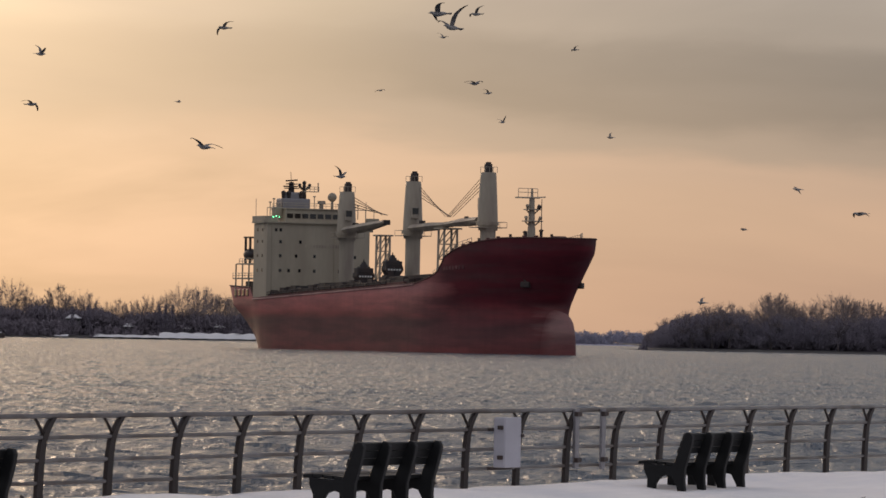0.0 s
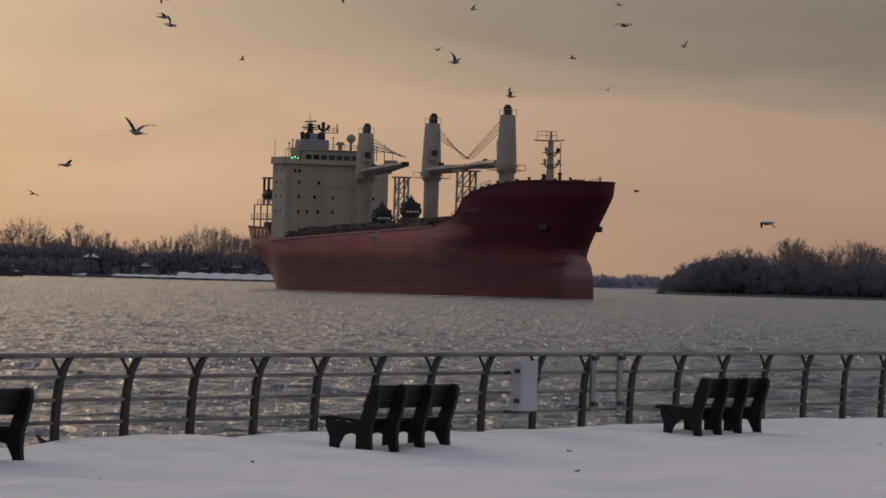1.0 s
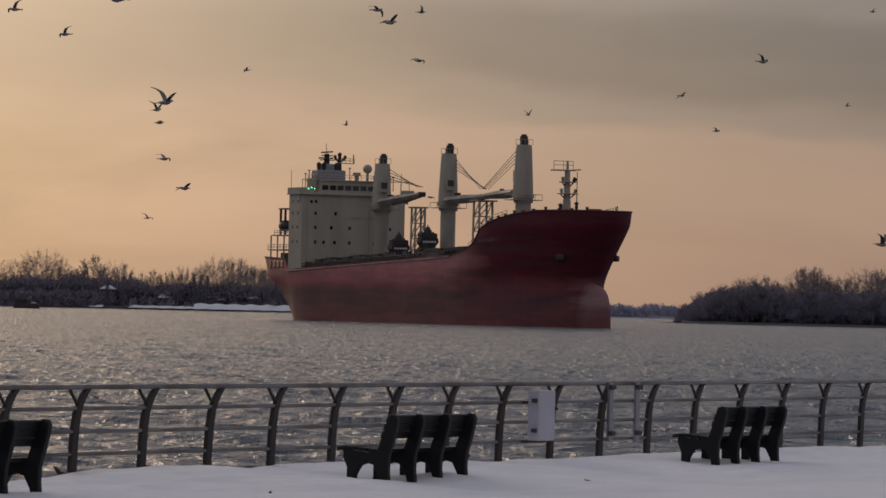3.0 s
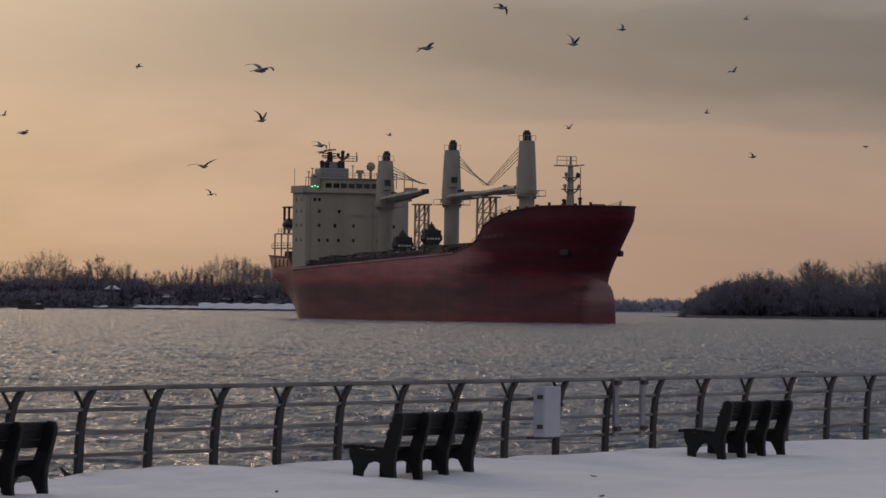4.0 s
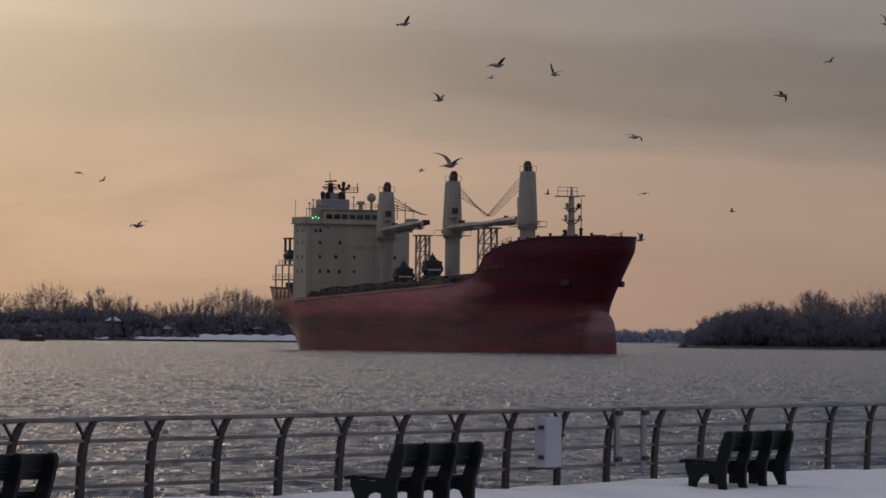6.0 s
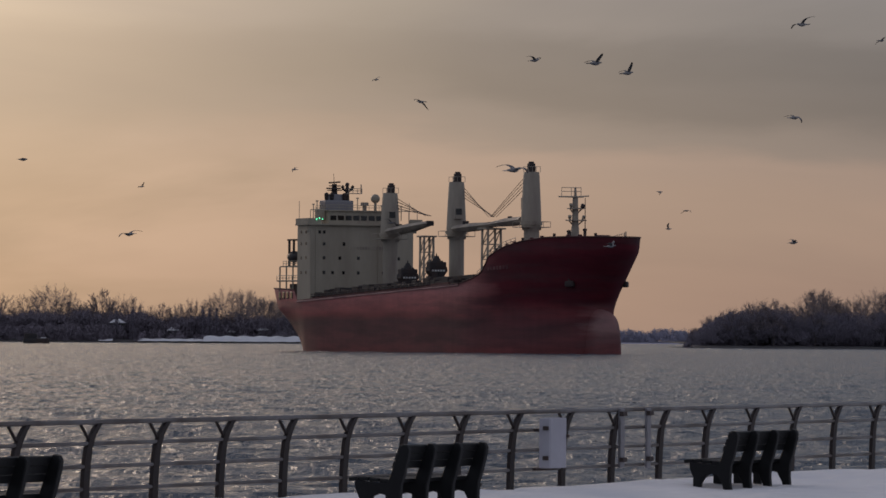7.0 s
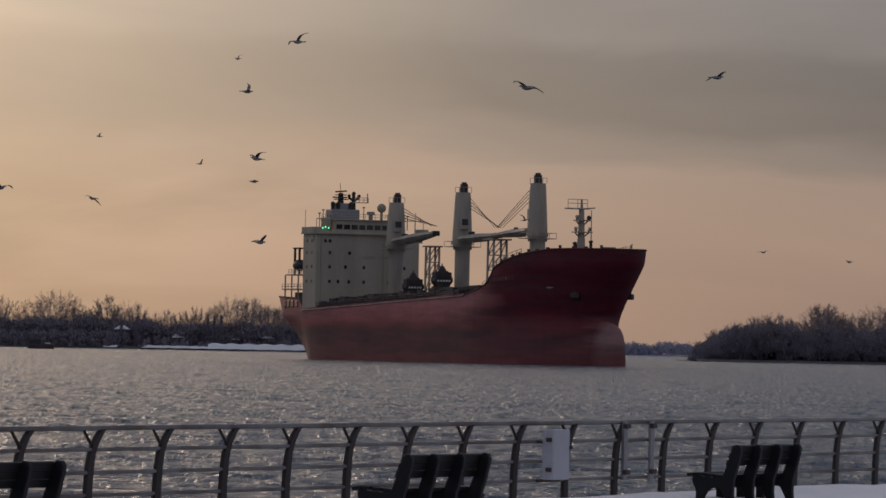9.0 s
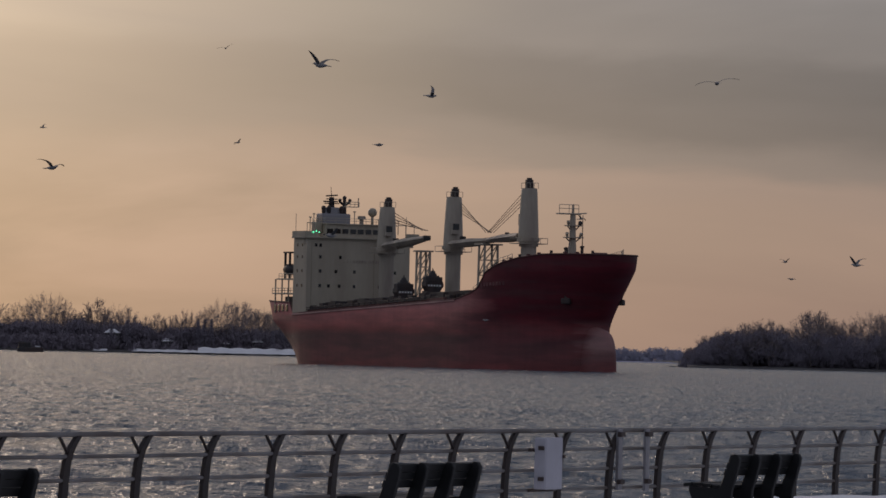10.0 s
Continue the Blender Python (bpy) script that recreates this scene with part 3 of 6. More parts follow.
    for yy in (-0.6, -0.2, 0.2, 0.6):
        bm = NEW()
        tube(bm, (jib_dir * 0.4, jib_dir * 1.35 + 0.1 * yy, zt - 2.9 - 1.7 * (yy + 0.6)), tip + Vector((-jib_dir * (0.2 + abs(yy)), yy, 1.5)), 0.075, n=4)
        part("wire", bm, DARK, c)
    return c


def lattice_post(ship, name, a, y, z0, z1, w):
    """Jib rest: a braced frame of four legs with rungs."""
    p = new(name)
    p.parent, p.matrix_basis = ship, pose(-a, y, 0)
    for sx in (-1, 1):
        for sy in (-1, 1):
            bm = NEW()
            tube(bm, (sx * w * 0.5, sy * w * 0.55, z0), (sx * w * 0.5, sy * w * 0.5, z1), 0.24, n=8)
            part("leg", bm, CREAM, p)
    bm = NEW()
    n = 4
    for k in range(n):
        za, zb = z0 + (z1 - z0) * k / n, z0 + (z1 - z0) * (k + 1) / n
        for sx in (-1, 1):
            tube(bm, (sx * w * 0.5, -w * 0.5, za), (sx * w * 0.5, w * 0.5, zb), 0.11, n=5)
            tube(bm, (sx * w * 0.5, -w * 0.5, zb), (sx * w * 0.5, w * 0.5, zb), 0.11, n=5)
            tube(bm, (-w * 0.5, sx * w * 0.5, za), (w * 0.5, sx * w * 0.5, zb), 0.11, n=5)
    part("brace", bm, CREAM, p)
    bm = NEW()
    box(bm, (0, 0, z1 + 0.1), (w * 1.5, w * 1.6, 0.3), bevel=0.05)
    part("cradle", bm, CREAM, p)
    return p


def grab(ship, a, y, z):
    """Dark clamshell cargo grab standing on deck."""
    g = new("cargo_grab")
    g.parent, g.matrix_basis = ship, pose(-a, y, z) @ Matrix.Diagonal((0.74, 0.74, 0.74, 1))
    for s in (-1, 1):
        bm = NEW()
        vs = [(0.1, 0), (1.6, 0.2), (2.6, 1.6), (2.5, 2.3), (0.1, 2.3)]
        f = bm.faces.new([bm.verts.new((-1.5, s * yy, zz)) for yy, zz in vs])
        ex = bmesh.ops.extrude_face_region(bm, geom=[f])["geom"]
        bmesh.ops.translate(bm, verts=[v for v in ex if isinstance(v, bmesh.types.BMVert)], vec=(3.0, 0, 0))
        part("shell", bm, DARK, g)
    for s in (-1, 1):
        for x in (-1.2, 1.2):
            part("arm", tube(NEW(), (x, s * 2.4, 2.2), (x * 0.6, s * 1.1, 4.3), 0.3, n=6), DARK, g)
    bm = NEW()
    tube(bm, (0, 0, 3.9), (0, 0, 4.9), 1.25, 1.05, n=12)
    tube(bm, (0, 0, 4.9), (0, 0, 5.6), 0.8, 0.6, n=10)
    tube(bm, (0, 0, 5.4), (0, 0, 6.3), 0.3, 0.12, n=8)
    part("head", bm, DARK, g)
    part("frame", box(NEW(), (0, 0, 3.0), (2.4, 4.8, 2.0), bevel=0.25), DARK, g)
    part("stand", box(NEW(), (0, 0, -1.5), (3.4, 4.6, 3.4), bevel=0.1), DARK, g)
    part("crossbeam", box(NEW(), (0, 0, 2.9), (2.6, 3.2, 0.5), bevel=0.1), DARK, g)
    for k in range(5):
        part("marking", box(NEW(), (1.56, -1.7 + 0.8 * k, 1.7), (0.12, 0.5, 0.45)), PALEPAINT, g, "pale painted marking bar")
    return g


def rail_run(bm, pts, h=1.1, step=2.0, r=0.045):
    """Handrail with posts along a line of points."""
    for p, q in zip(pts, pts[1:]):
        p, q = Vector(p), Vector(q)
        n = max(1, int((q - p).length / step))
        for k in range(n + 1):
            c = p.lerp(q, k / n)
            tube(bm, c, c + Vector((0, 0, h)), r, n=4)
        for z in (h, h * 0.55):
            tube(bm, p + Vector((0, 0, z)), q + Vector((0, 0, z)), r, n=4)


def build_house(ship):
    """Accommodation block with its bridge, wings, masts and boat deck."""
    h = new("deckhouse")
    h.parent = ship
    f, w = -121.0, 10.7                      # front and half width
    z0, z1, zb = deck_z(122) - 0.1, 26.0, 28.7
    bm = NEW()
    box(bm, (f - 3.6, -0.55, (z0 + z1) / 2), (7.2, 22.9, z1 - z0), bevel=0.12)
    blk = part("block", bm, WHITE, h, "off-white painted accommodation block")
    bm = NEW()
    box(bm, (f - 4.0, 0, (z1 + zb) / 2 + 0.1), (7.0, 2 * w - 6.0, zb - z1 + 0.2), bevel=0.1)
    br = part("bridge", bm, WHITE, h)
    bm = NEW()
    box(bm, (f - 3.0, 0, z1 + 0.12), (7.4, 25.4, 0.3), bevel=0.04)
    for s in (-1, 1):
        box(bm, (f + 0.4, s * 11.3, z1 + 0.8), (0.12, 2.8, 1.2))
        box(bm, (f - 3.0, s * 12.65, z1 + 0.8), (6.8, 0.12, 1.2))
        box(bm, (f - 1.4, s * 11.5, z1 - 0.7), (0.5, 1.2, 1.4))
    part("bridge_wing", bm, WHITE, h)
    for k in range(9):
        bm = NEW()
        box(bm, (f - 0.46, -6.8 + 1.7 * k, zb - 1.15), (0.1, 1.3, 0.95))
        part("bridge_window", bm, GLASS, br)
    bm = NEW()
    box(bm, (f - 4.0, 0, zb + 0.32), (7.8, 2 * w - 5.4, 0.22), bevel=0.03)
    rail_run(bm, [(f - 0.4, -w + 2.9, zb + 0.4), (f - 0.4, w - 2.9, zb + 0.4)])
    rail_run(bm, [(f - 0.4, -w + 2.9, zb + 0.4), (f - 7.6, -w + 2.9, zb + 0.4)])
    part("monkey_island", bm, WHITE, h)
    # portholes of the front and the sides
    bm = NEW()
    box(bm, (0, 0, 0), (0.12, 0.55, 0.66), bevel=0.03)
    win = to_mesh(bm, "window", GLASS)
    for zz, ys in ((24.6, (-10.0, -9.0)), (22.2, (-9.0, -4.6)), (19.3, (-9.0, -5.5, -1.4, 7.6)), (16.3, (-9.0, -7.1, -4.7, -1.4, 4.2))):
        for yy in ys:
            part("window", win, None, blk).matrix_basis = pose(f + 0.02, yy, zz)
        for xx in (-2.4, -5.0):
            part("window", win, None, blk).matrix_basis = pose(f + xx, -12.0, zz, 0, 0, 90)
    # pipe frames over the wings
    for s in (-1, 1):
        bm = NEW()
        tube(bm, (f - 0.4, s * 11.9, z1 + 3.1), (f - 0.4, s * 8.2, z1 + 3.1), 0.09, n=5)
        for yy in (11.9, 10.0):
            tube(bm, (f - 0.4, s * yy, z1 + 0.2), (f - 0.4, s * yy, z1 + 3.1), 0.07, n=5)
        part("wing_frame", bm, WHITE, h)
        part("whip_aerial", tube(NEW(), (f - 5.5, s * 12.3, z1 + 0.2), (f - 5.5, s * 12.3, z1 + 5.0), 0.06, n=5), WHITE, h)
    # upright stiffener pipes and a ladder on the front
    for yy in (-10.9, 3.0):
        part("downpipe", tube(NEW(), (f + 0.1, yy, z0 + 1), (f + 0.1, yy, z1 - 0.5), 0.1, n=6), WHITE, blk)
    # name board: unreadable faint letters
    for k in range(13):
        if k in (2, 8):
            continue
        bm = NEW()
        box(bm, (f + 0.05, -3.4 + 0.62 * k, z1 - 4.6), (0.06, 0.42, 0.62))
        part("letter_bar", bm, CREAM, blk)
    # mast with radar
    m = new("radar_mast")
    m.parent = h
    bm = NEW()
    box(bm, (f - 4.2, -4.6, zb + 1.3), (3.6, 6.2, 2.4), bevel=0.25)
    box(bm, (f - 4.4, -5.0, zb + 3.0), (2.4, 3.4, 1.6), bevel=0.3)
    part("mast_house", bm, GALV, m, "grey weathered mast base")
    for k, yy in enumerate((-7.3, -6.1, -3.3)):
        bm = NEW()
        tube(bm, (f - 3.0, yy, zb + 2.4), (f - 3.0, yy, zb + 3.3), 0.35, 0.45, n=10)
        ball(bm, (f - 3.0, yy, zb + 3.6), 0.5, sub=2)
        part("lamp", bm, DARK, m)
    bm = NEW()
    tube(bm, (f - 4.4, -5.0, zb + 3.4), (f - 4.4, -5.0, zb + 5.9), 0.7, 0.5, n=10)
    box(bm, (f - 4.2, -5.0, zb + 4.6), (1.4, 2.8, 0.18), bevel=0.04)
    box(bm, (f - 4.2, -5.0, zb + 5.5), (1.2, 2.2, 0.18), bevel=0.04)
    tube(bm, (f - 4.4, -5.0, zb + 5.9), (f - 4.4, -5.2, zb + 8.0), 0.06, n=5)
    tube(bm, (f - 4.0, -2.3, zb + 2.4), (f - 4.0, -2.3, zb + 5.6), 0.5, 0.34, n=10)
    for s in (-1, 1):
        tube(bm, (f - 4.0, -2.3, zb + 4.2), (f - 3.8, -2.3 + s * 1.1, zb + 5.0), 0.2, 0.3, n=6)
        ball(bm, (f - 3.8, -2.3 + s * 1.1, zb + 5.3), 0.42, sub=1)
    ball(bm, (f - 4.0, -2.3, zb + 5.8), 0.5, sub=1)
    part("mast", bm, DARK, m, "dark weathered twin mast posts")
    bm = NEW()
    box(bm, (f - 4.0, -0.9, zb + 4.0), (1.1, 3.4, 0.16), bevel=0.03)
    rail_run(bm, [(f - 3.5, -2.2, zb + 4.0), (f - 3.5, 0.8, zb + 4.0)], 1.0, 1.0, 0.06)
    tube(bm, (f - 4.0, 0.8, zb + 4.0), (f - 4.0, 0.8, zb + 5.9), 0.12, n=5)
    part("yard_platform", bm, CREAM, m)
    bm = NEW()
    box(bm, (f - 3.6, -5.3, zb + 6.2), (0.3, 2.6, 0.3), Matrix.Rotation(radians(5), 4, "X"), 0.08)
    box(bm, (f - 3.4, -5.6, zb + 4.95), (0.3, 3.2, 0.3), bevel=0.08)
    part("radar_scanner", bm, DARK, m)
    for yy, top in ((-10.2, 1.6), (-9.4, 2.3), (-8.6, 1.2), (-0.4, 3.0), (5.0, 1.5), (9.4, 1.4)):
        bm = NEW()
        tube(bm, (f - 3.0, yy, zb - 1.5), (f - 3.0, yy, zb + top), 0.1, n=5)
        box(bm, (f - 3.0, yy, zb + top), (0.3, 0.5, 0.25))
        part("antenna", bm, CREAM, h)
    bm = NEW()
    tube(bm, (f - 4, 1.6, zb), (f - 4, 1.6, zb + 1.6), 0.45, n=10)
    tube(bm, (f - 4, 1.6, zb + 1.5), (f - 4, 1.6, zb + 2.2), 0.9, 0.8, n=12)
    part("vent", bm, CREAM, h)
    bm = NEW()
    tube(bm, (f - 4, 4.0, zb), (f - 4, 4.0, zb + 2.4), 0.3, n=8)
    ball(bm, (f - 4, 4.0, zb + 3.0), 0.95, sub=3)
    part("dome", bm, WHITE, h, "white satellite dome", smooth=True)
    part("bridge_locker", box(NEW(), (f - 3.2, -8.6, zb - 0.4), (2.0, 1.6, 2.2), bevel=0.1), WHITE, h)
    # green lamps on the starboard wing
    for k in range(3):
        bm = NEW()
        ball(bm, (f + 0.55, -10.9 + 0.65 * k, z1 + 1.2 + 0.2 * (k % 2)), 0.13, sub=1)
        part("green_lamp", bm, GREENLAMP, h, "glowing green lamp")
    # funnel block and boat deck aft
    bm = NEW()
    box(bm, (f - 14.5, 0.5, (z0 + 25) / 2), (5, 8, 25 - z0), bevel=0.3)
    part("funnel", bm, WHITE, h)
    for k, (zz, y1) in enumerate(((z0 + 4.0, 10.8), (z0 + 7.0, 10.6))):
        bm = NEW()
        box(bm, (f - 15.5, 0, zz), (12.0 - 3 * k, 2 * y1, 0.25), bevel=0.03)
        for s in (-1, 1):
            rail_run(bm, [(f - 9.6, s * y1, zz), (f - 21.4 + 3 * k, s * y1, zz)], 1.1, 1.6, 0.06)
        part("boat_deck", bm, WHITE, h)
    for xx in (-9.8, -13.2, -16.8, -20.4):
        for s in (-1, 1):
            bm = tube(NEW(), (f + xx, s * 10.5, z0), (f + xx, s * 10.5, z0 + 7.0), 0.17, n=6)
            part("stanchion", bm, WHITE, h)
    bm = NEW()
    for yy in (-10.2, -7.4):
        for xx in (-13.5, -16.0):
            tube(bm, (f + xx, yy, z0 + 7.0), (f + xx, yy, z0 + 12.5), 0.28, n=6)
    box(bm, (f - 14.7, -8.8, z0 + 12.5), (3.2, 3.6, 0.3))
    part("davit", bm, DARK, h, "dark boat davit frame")
    # dark box added between the aft decks in place of their shade
    part("engine_casing", box(NEW(), (f - 13.0, 0, z0 + 1.7), (9.0, 19.0, 3.4), bevel=0.1), DARK, h)
    part("rescue_boat", ball(NEW(), (f - 14.8, -9.6, z0 + 9.0), 1.5, (1.9, 0.75, 0.8), sub=3), DARK, h, "dark rescue boat under the davit", smooth=True)


def build_ship():
    ship = thing("cargo_ship", pose(*SHIP_AT, 0, 0, SHIP_YAW), "red-hulled bulk cargo ship with cream cranes on the river", "ship")
    secs = build_hull(ship)
    build_house(ship)
    crane(ship, 39, 0.0, 16.0, 36.6, -1, 18.5, 0.6, 24.2)
    crane(ship, 74.3, 0.0, 12.0, 35.6, 1, 17.5, -0.6, 23.0)
    crane(ship, 107.6, 0.0, 10.0, 34.2, 1, 20.0, -1.4, 23.0)
    lattice_post(ship, "jib_rest", 58, 0.2, 12.5, 24.2, 2.7)
    lattice_post(ship, "jib_rest", 89.0, 0.0, 11.0, 23.2, 2.0)
    grab(ship, 84.6, -6.0, 13.7)
    grab(ship, 72.7, -5.0, 15.0)
    # hatch coamings and covers
    for a0, a1 in ((47, 71), (80, 104), (111, 119)):
        bm = NEW()
        am = (a0 + a1) / 2
        box(bm, (-am, 0, deck_z(am) + 0.4), (a1 - a0, 17, 3.2), Matrix.Rotation(radians(-1.5), 4, "Y"), 0.1)
        part("hatch", bm, DARK, ship)
        n = int((a1 - a0) / 2.5)
        for k in range(n):
            aa = a0 + (a1 - a0) * (k + 0.5) / n
            part("coaming_stay", box(NEW(), (-aa, -8.9, deck_z(aa)), (0.3, 1.0, 2.4)), DARK, ship)
    # side rail along the main deck
    bm = NEW()
    rail_run(bm, [(-a, -HALF + 0.15, deck_z(a) - 0.05) for a in (128, 110, 85, 60)], 1.0, 2.6, 0.07)
    part("deck_rail", bm, DARK, ship)
    for k in range(26):
        a = 52 + 3.0 * k
        bm = NEW()
        hgt = (1.1, 1.7, 1.0, 1.4, 1.9)[k % 5]
        box(bm, (-a, -HALF + 1.5, deck_z(a) - 0.4 + hgt / 2), (2.3 + 0.5 * (k % 3), 1.0, hgt + 0.8), bevel=0.1)
        tube(bm, (-a - 1.2, -HALF + 1.4, deck_z(a) - 1.0), (-a - 1.2, -HALF + 1.4, deck_z(a) + 0.9 + 0.5 * (k % 2)), 0.2, n=6)
        part("deck_gear", bm, DARK, ship)
    for a0, a1 in ((52, 78), (78, 104), (104, 129)):
        am = (a0 + a1) / 2
        part("pipe_run", box(NEW(), (-am, -HALF + 0.8, deck_z(am) + 0.1), (a1 - a0, 0.7, 1.0), Matrix.Rotation(math.atan(0.0345) * -1, 4, "Y"), 0.1), REDDECK, ship)
    # foremast
    fm = new("foremast")
    fm.parent, fm.matrix_basis = ship, pose(-19.5, 0, 0)
    bm = NEW()
    tube(bm, (0, 0, 18.5), (0, 0, 24.0), 0.9, 0.72, n=12)
    tube(bm, (0, 0, 24.0), (0, 0, 29.6), 0.66, 0.5, n=12)
    part("pole", bm, CREAM, fm)
    for z, wd in ((25.2, 3.6), (27.4, 3.0)):
        bm = NEW()
        box(bm, (0.4, 0, z), (1.8, wd, 0.2), bevel=0.05)
        for s in (-1, 1):
            tube(bm, (0.4, s * wd * 0.36, z + 0.1), (0.8, s * wd * 0.42, z + 0.8), 0.2, 0.36, n=8)
            tube(bm, (0, 0, z - 1.3), (0.3, s * wd * 0.42, z), 0.14, n=5)
        part("lamp_bracket", bm, CREAM, fm)
    bm = NEW()
    box(bm, (0, -0.9, 29.6), (1.4, 4.6, 0.25), bevel=0.05)
    tube(bm, (0, 0, 27.6), (0, 0, 31.4), 0.4, 0.2, n=8)
    tube(bm, (0, 0, 29.6), (0, 2.8, 29.8), 0.12, n=6)
    rail_run(bm, [(0.6, -3.1, 29.7), (0.6, 0.9, 29.7)], 1.6, 1.6, 0.06)
    part("top_platform", bm, CREAM, fm)
    bm = NEW()
    tube(bm, (3.5, 0.4, 19), (3.5, 0.4, 29.3), 0.13, 0.07, n=6)
    ball(bm, (3.5, -0.1, 27.8), 0.5)
    part("aerial", bm, DARK, fm)
    # forecastle gear
    rng = random.Random(8)
    for k in range(9):
        x, y = -34 + 3.2 * k, rng.uniform(-6, 5) * (1 - k / 13)
        bm = NEW()
        if k % 2:
            tube(bm, (x, y, 18.3), (x, y, 22.6 + 0.1 * k), 0.35, 0.3, n=8)
            ball(bm, (x, y, 22.6 + 0.1 * k), 0.5, (1, 1, 0.6))
        else:
            box(bm, (x, y, 20.1 + 0.1 * k), (1.4, 1.8, 2.0), bevel=0.2)
            tube(bm, (x, y - 1.4, 20.8 + 0.1 * k), (x, y + 1.4, 20.8 + 0.1 * k), 0.7, n=10)
        part("windlass" if k % 2 == 0 else "mooring_vent", bm, REDDECK if k % 2 == 0 else DARK, ship)
    bm = NEW()
    rail_run(bm, [(-20, 8.2, 21.0), (-13, 7.0, 21.4), (-7, 4.6, 21.6)], 1.4, 1.4, 0.05)
    part("bow_rail", bm, CREAM, ship)
    # rails up the break of the forecastle
    for sgn in (-1, 1):
        bm = NEW()
        rail_run(bm, [(hull_point(a, 18)[0], sgn * (hull_point(a, 18)[1] - 0.3), rail_top(a)) for a in (38, 34.6, 31.5, 27, 22)], 1.1, 1.3, 0.06)
        part("break_rail", bm, CREAM, ship)
    # fairleads and small vents along the forecastle bulwark
    for k, a in enumerate((29.5, 25, 22.5, 20, 17, 14, 11, 7.5, 5, 2.5)):
        x, b = hull_point(a, 21)
        bm = NEW()
        if k % 3:
            box(bm, (x, -b + 0.2, rail_top(a) + 0.2), (0.9, 0.5, 0.5), bevel=0.12)
        else:
            tube(bm, (x, -b + 0.4, rail_top(a) - 0.8), (x, -b + 0.4, rail_top(a) + 0.7), 0.22, 0.3, n=8)
        part("fairlead" if k % 3 else "vent", bm, REDDECK if k % 3 else DARK, ship)
    # hawse pipe with its stowed anchor
    for s in (-1, 1):
        x, b = hull_point(5.2, 13.4)
        bm = NEW()
        box(bm, (x, s * (b + 0.1), 13.2), (1.8, 1.3, 1.1), Matrix.Rotation(radians(-s * 40), 4, "Z"), 0.25)
        tube(bm, (x, s * b, 13.6), (x - 0.8, s * (b + 0.7), 15.8), 0.35, n=8)
        part("anchor", bm, DARK, ship)
    # writing on the bow that cannot be read: faint bars
    for k in range(10):
        x, b = hull_point(36 - 1.25 * k, 16.0 + 0.05 * k)
        x2, b2 = hull_point(35.1 - 1.25 * k, 16.0 + 0.05 * k)
        turn = math.atan2(b - b2, x2 - x)
        if 16.6 < rail_top(36 - 1.25 * k):
            part("letter_bar", box(NEW(), ((x + x2) / 2, -(b + b2) / 2, 16.0 + 0.05 * k), (0.8, 0.14, 0.7), Matrix.Rotation(turn, 4, "Z")), OLDLETTER, ship, "faded painted letter bar")
    return ship
# ---- far shores ----
def bare_tree_meshes(seed, height, spread, depth=5):
    """Trunk with limbs, and a crown of many fine twigs."""
    rng = random.Random(seed)
    trunk, crown = [], []
    h = height
    trunk.append((Vector((0, 0, 0)), Vector((0, 0, h * 0.30)), h * 0.018, h * 0.013))
    for k in range(depth * 10):
        # a limb leaves the trunk low down and sweeps up to the rounded edge of the crown
        az, up = rng.uniform(0, 6.2832), rng.uniform(-0.45, 1.0)
        out = math.sqrt(1 - up * up) * rng.uniform(0.55, 1.0)
        edge = rng.uniform(0.82, 1.0)
        end = Vector((math.cos(az) * out * spread * h * 0.40, math.sin(az) * out * spread * h * 0.40, h * (0.60 + 0.38 * up * edge)))
        base = Vector((0, 0, h * rng.uniform(0.12, 0.34)))
        mid = base.lerp(end, 0.45) + Vector((math.cos(az), math.sin(az), 0.5)) * h * 0.03
        r = h * 0.0042
        trunk.append((base, mid, r, r * 0.7))
        crown.append((mid, end, r * 0.6, r * 0.2))
        for n in range(13):
            p = mid.lerp(end, rng.uniform(0.1, 1.0) ** 0.7)
            d = (p - Vector((0, 0, h * 0.5))).normalized() + Vector((rng.uniform(-1, 1), rng.uniform(-1, 1), rng.uniform(-0.5, 0.9))) * 0.8
            q = p + d.normalized() * h * rng.uniform(0.04, 0.10)
            crown.append((p, q, r * 0.3, r * 0.15))
            for n2 in range(3):
                d2 = d.normalized() + Vector((rng.uniform(-1, 1), rng.uniform(-1, 1), rng.uniform(-0.4, 0.8))) * 0.8
                w = p.lerp(q, rng.uniform(0.3, 1.0))
                crown.append((w, w + d2.normalized() * h * rng.uniform(0.025, 0.055), r * 0.2, r * 0.1))
    res = []
    for segs, nm, mat, n, least in ((trunk, "trunk", BARK, 5, 0.06), (crown, "crown", TWIG, 2, 0.030)):
        vs, fs = [], []
        for p, q, r0, r1 in segs:
            d = (q - p).normalized()
            u = d.orthogonal().normalized()
            v = d.cross(u)
            b = len(vs)
            for c, r in ((p, max(r0, least)), (q, max(r1, least))):
                vs += [c + (u * math.cos(6.2832 * i / n) + v * math.sin(6.2832 * i / n)) * r for i in range(n)]
            fs += [(b + i, b + (i + 1) % n, b + n + (i + 1) % n, b + n + i) for i in range(n if n > 2 else 1)]
        me = bpy.data.meshes.new(nm)
        me.from_pydata(vs, [], fs)
        me.materials.append(mat)
        res.append(me)
    return res


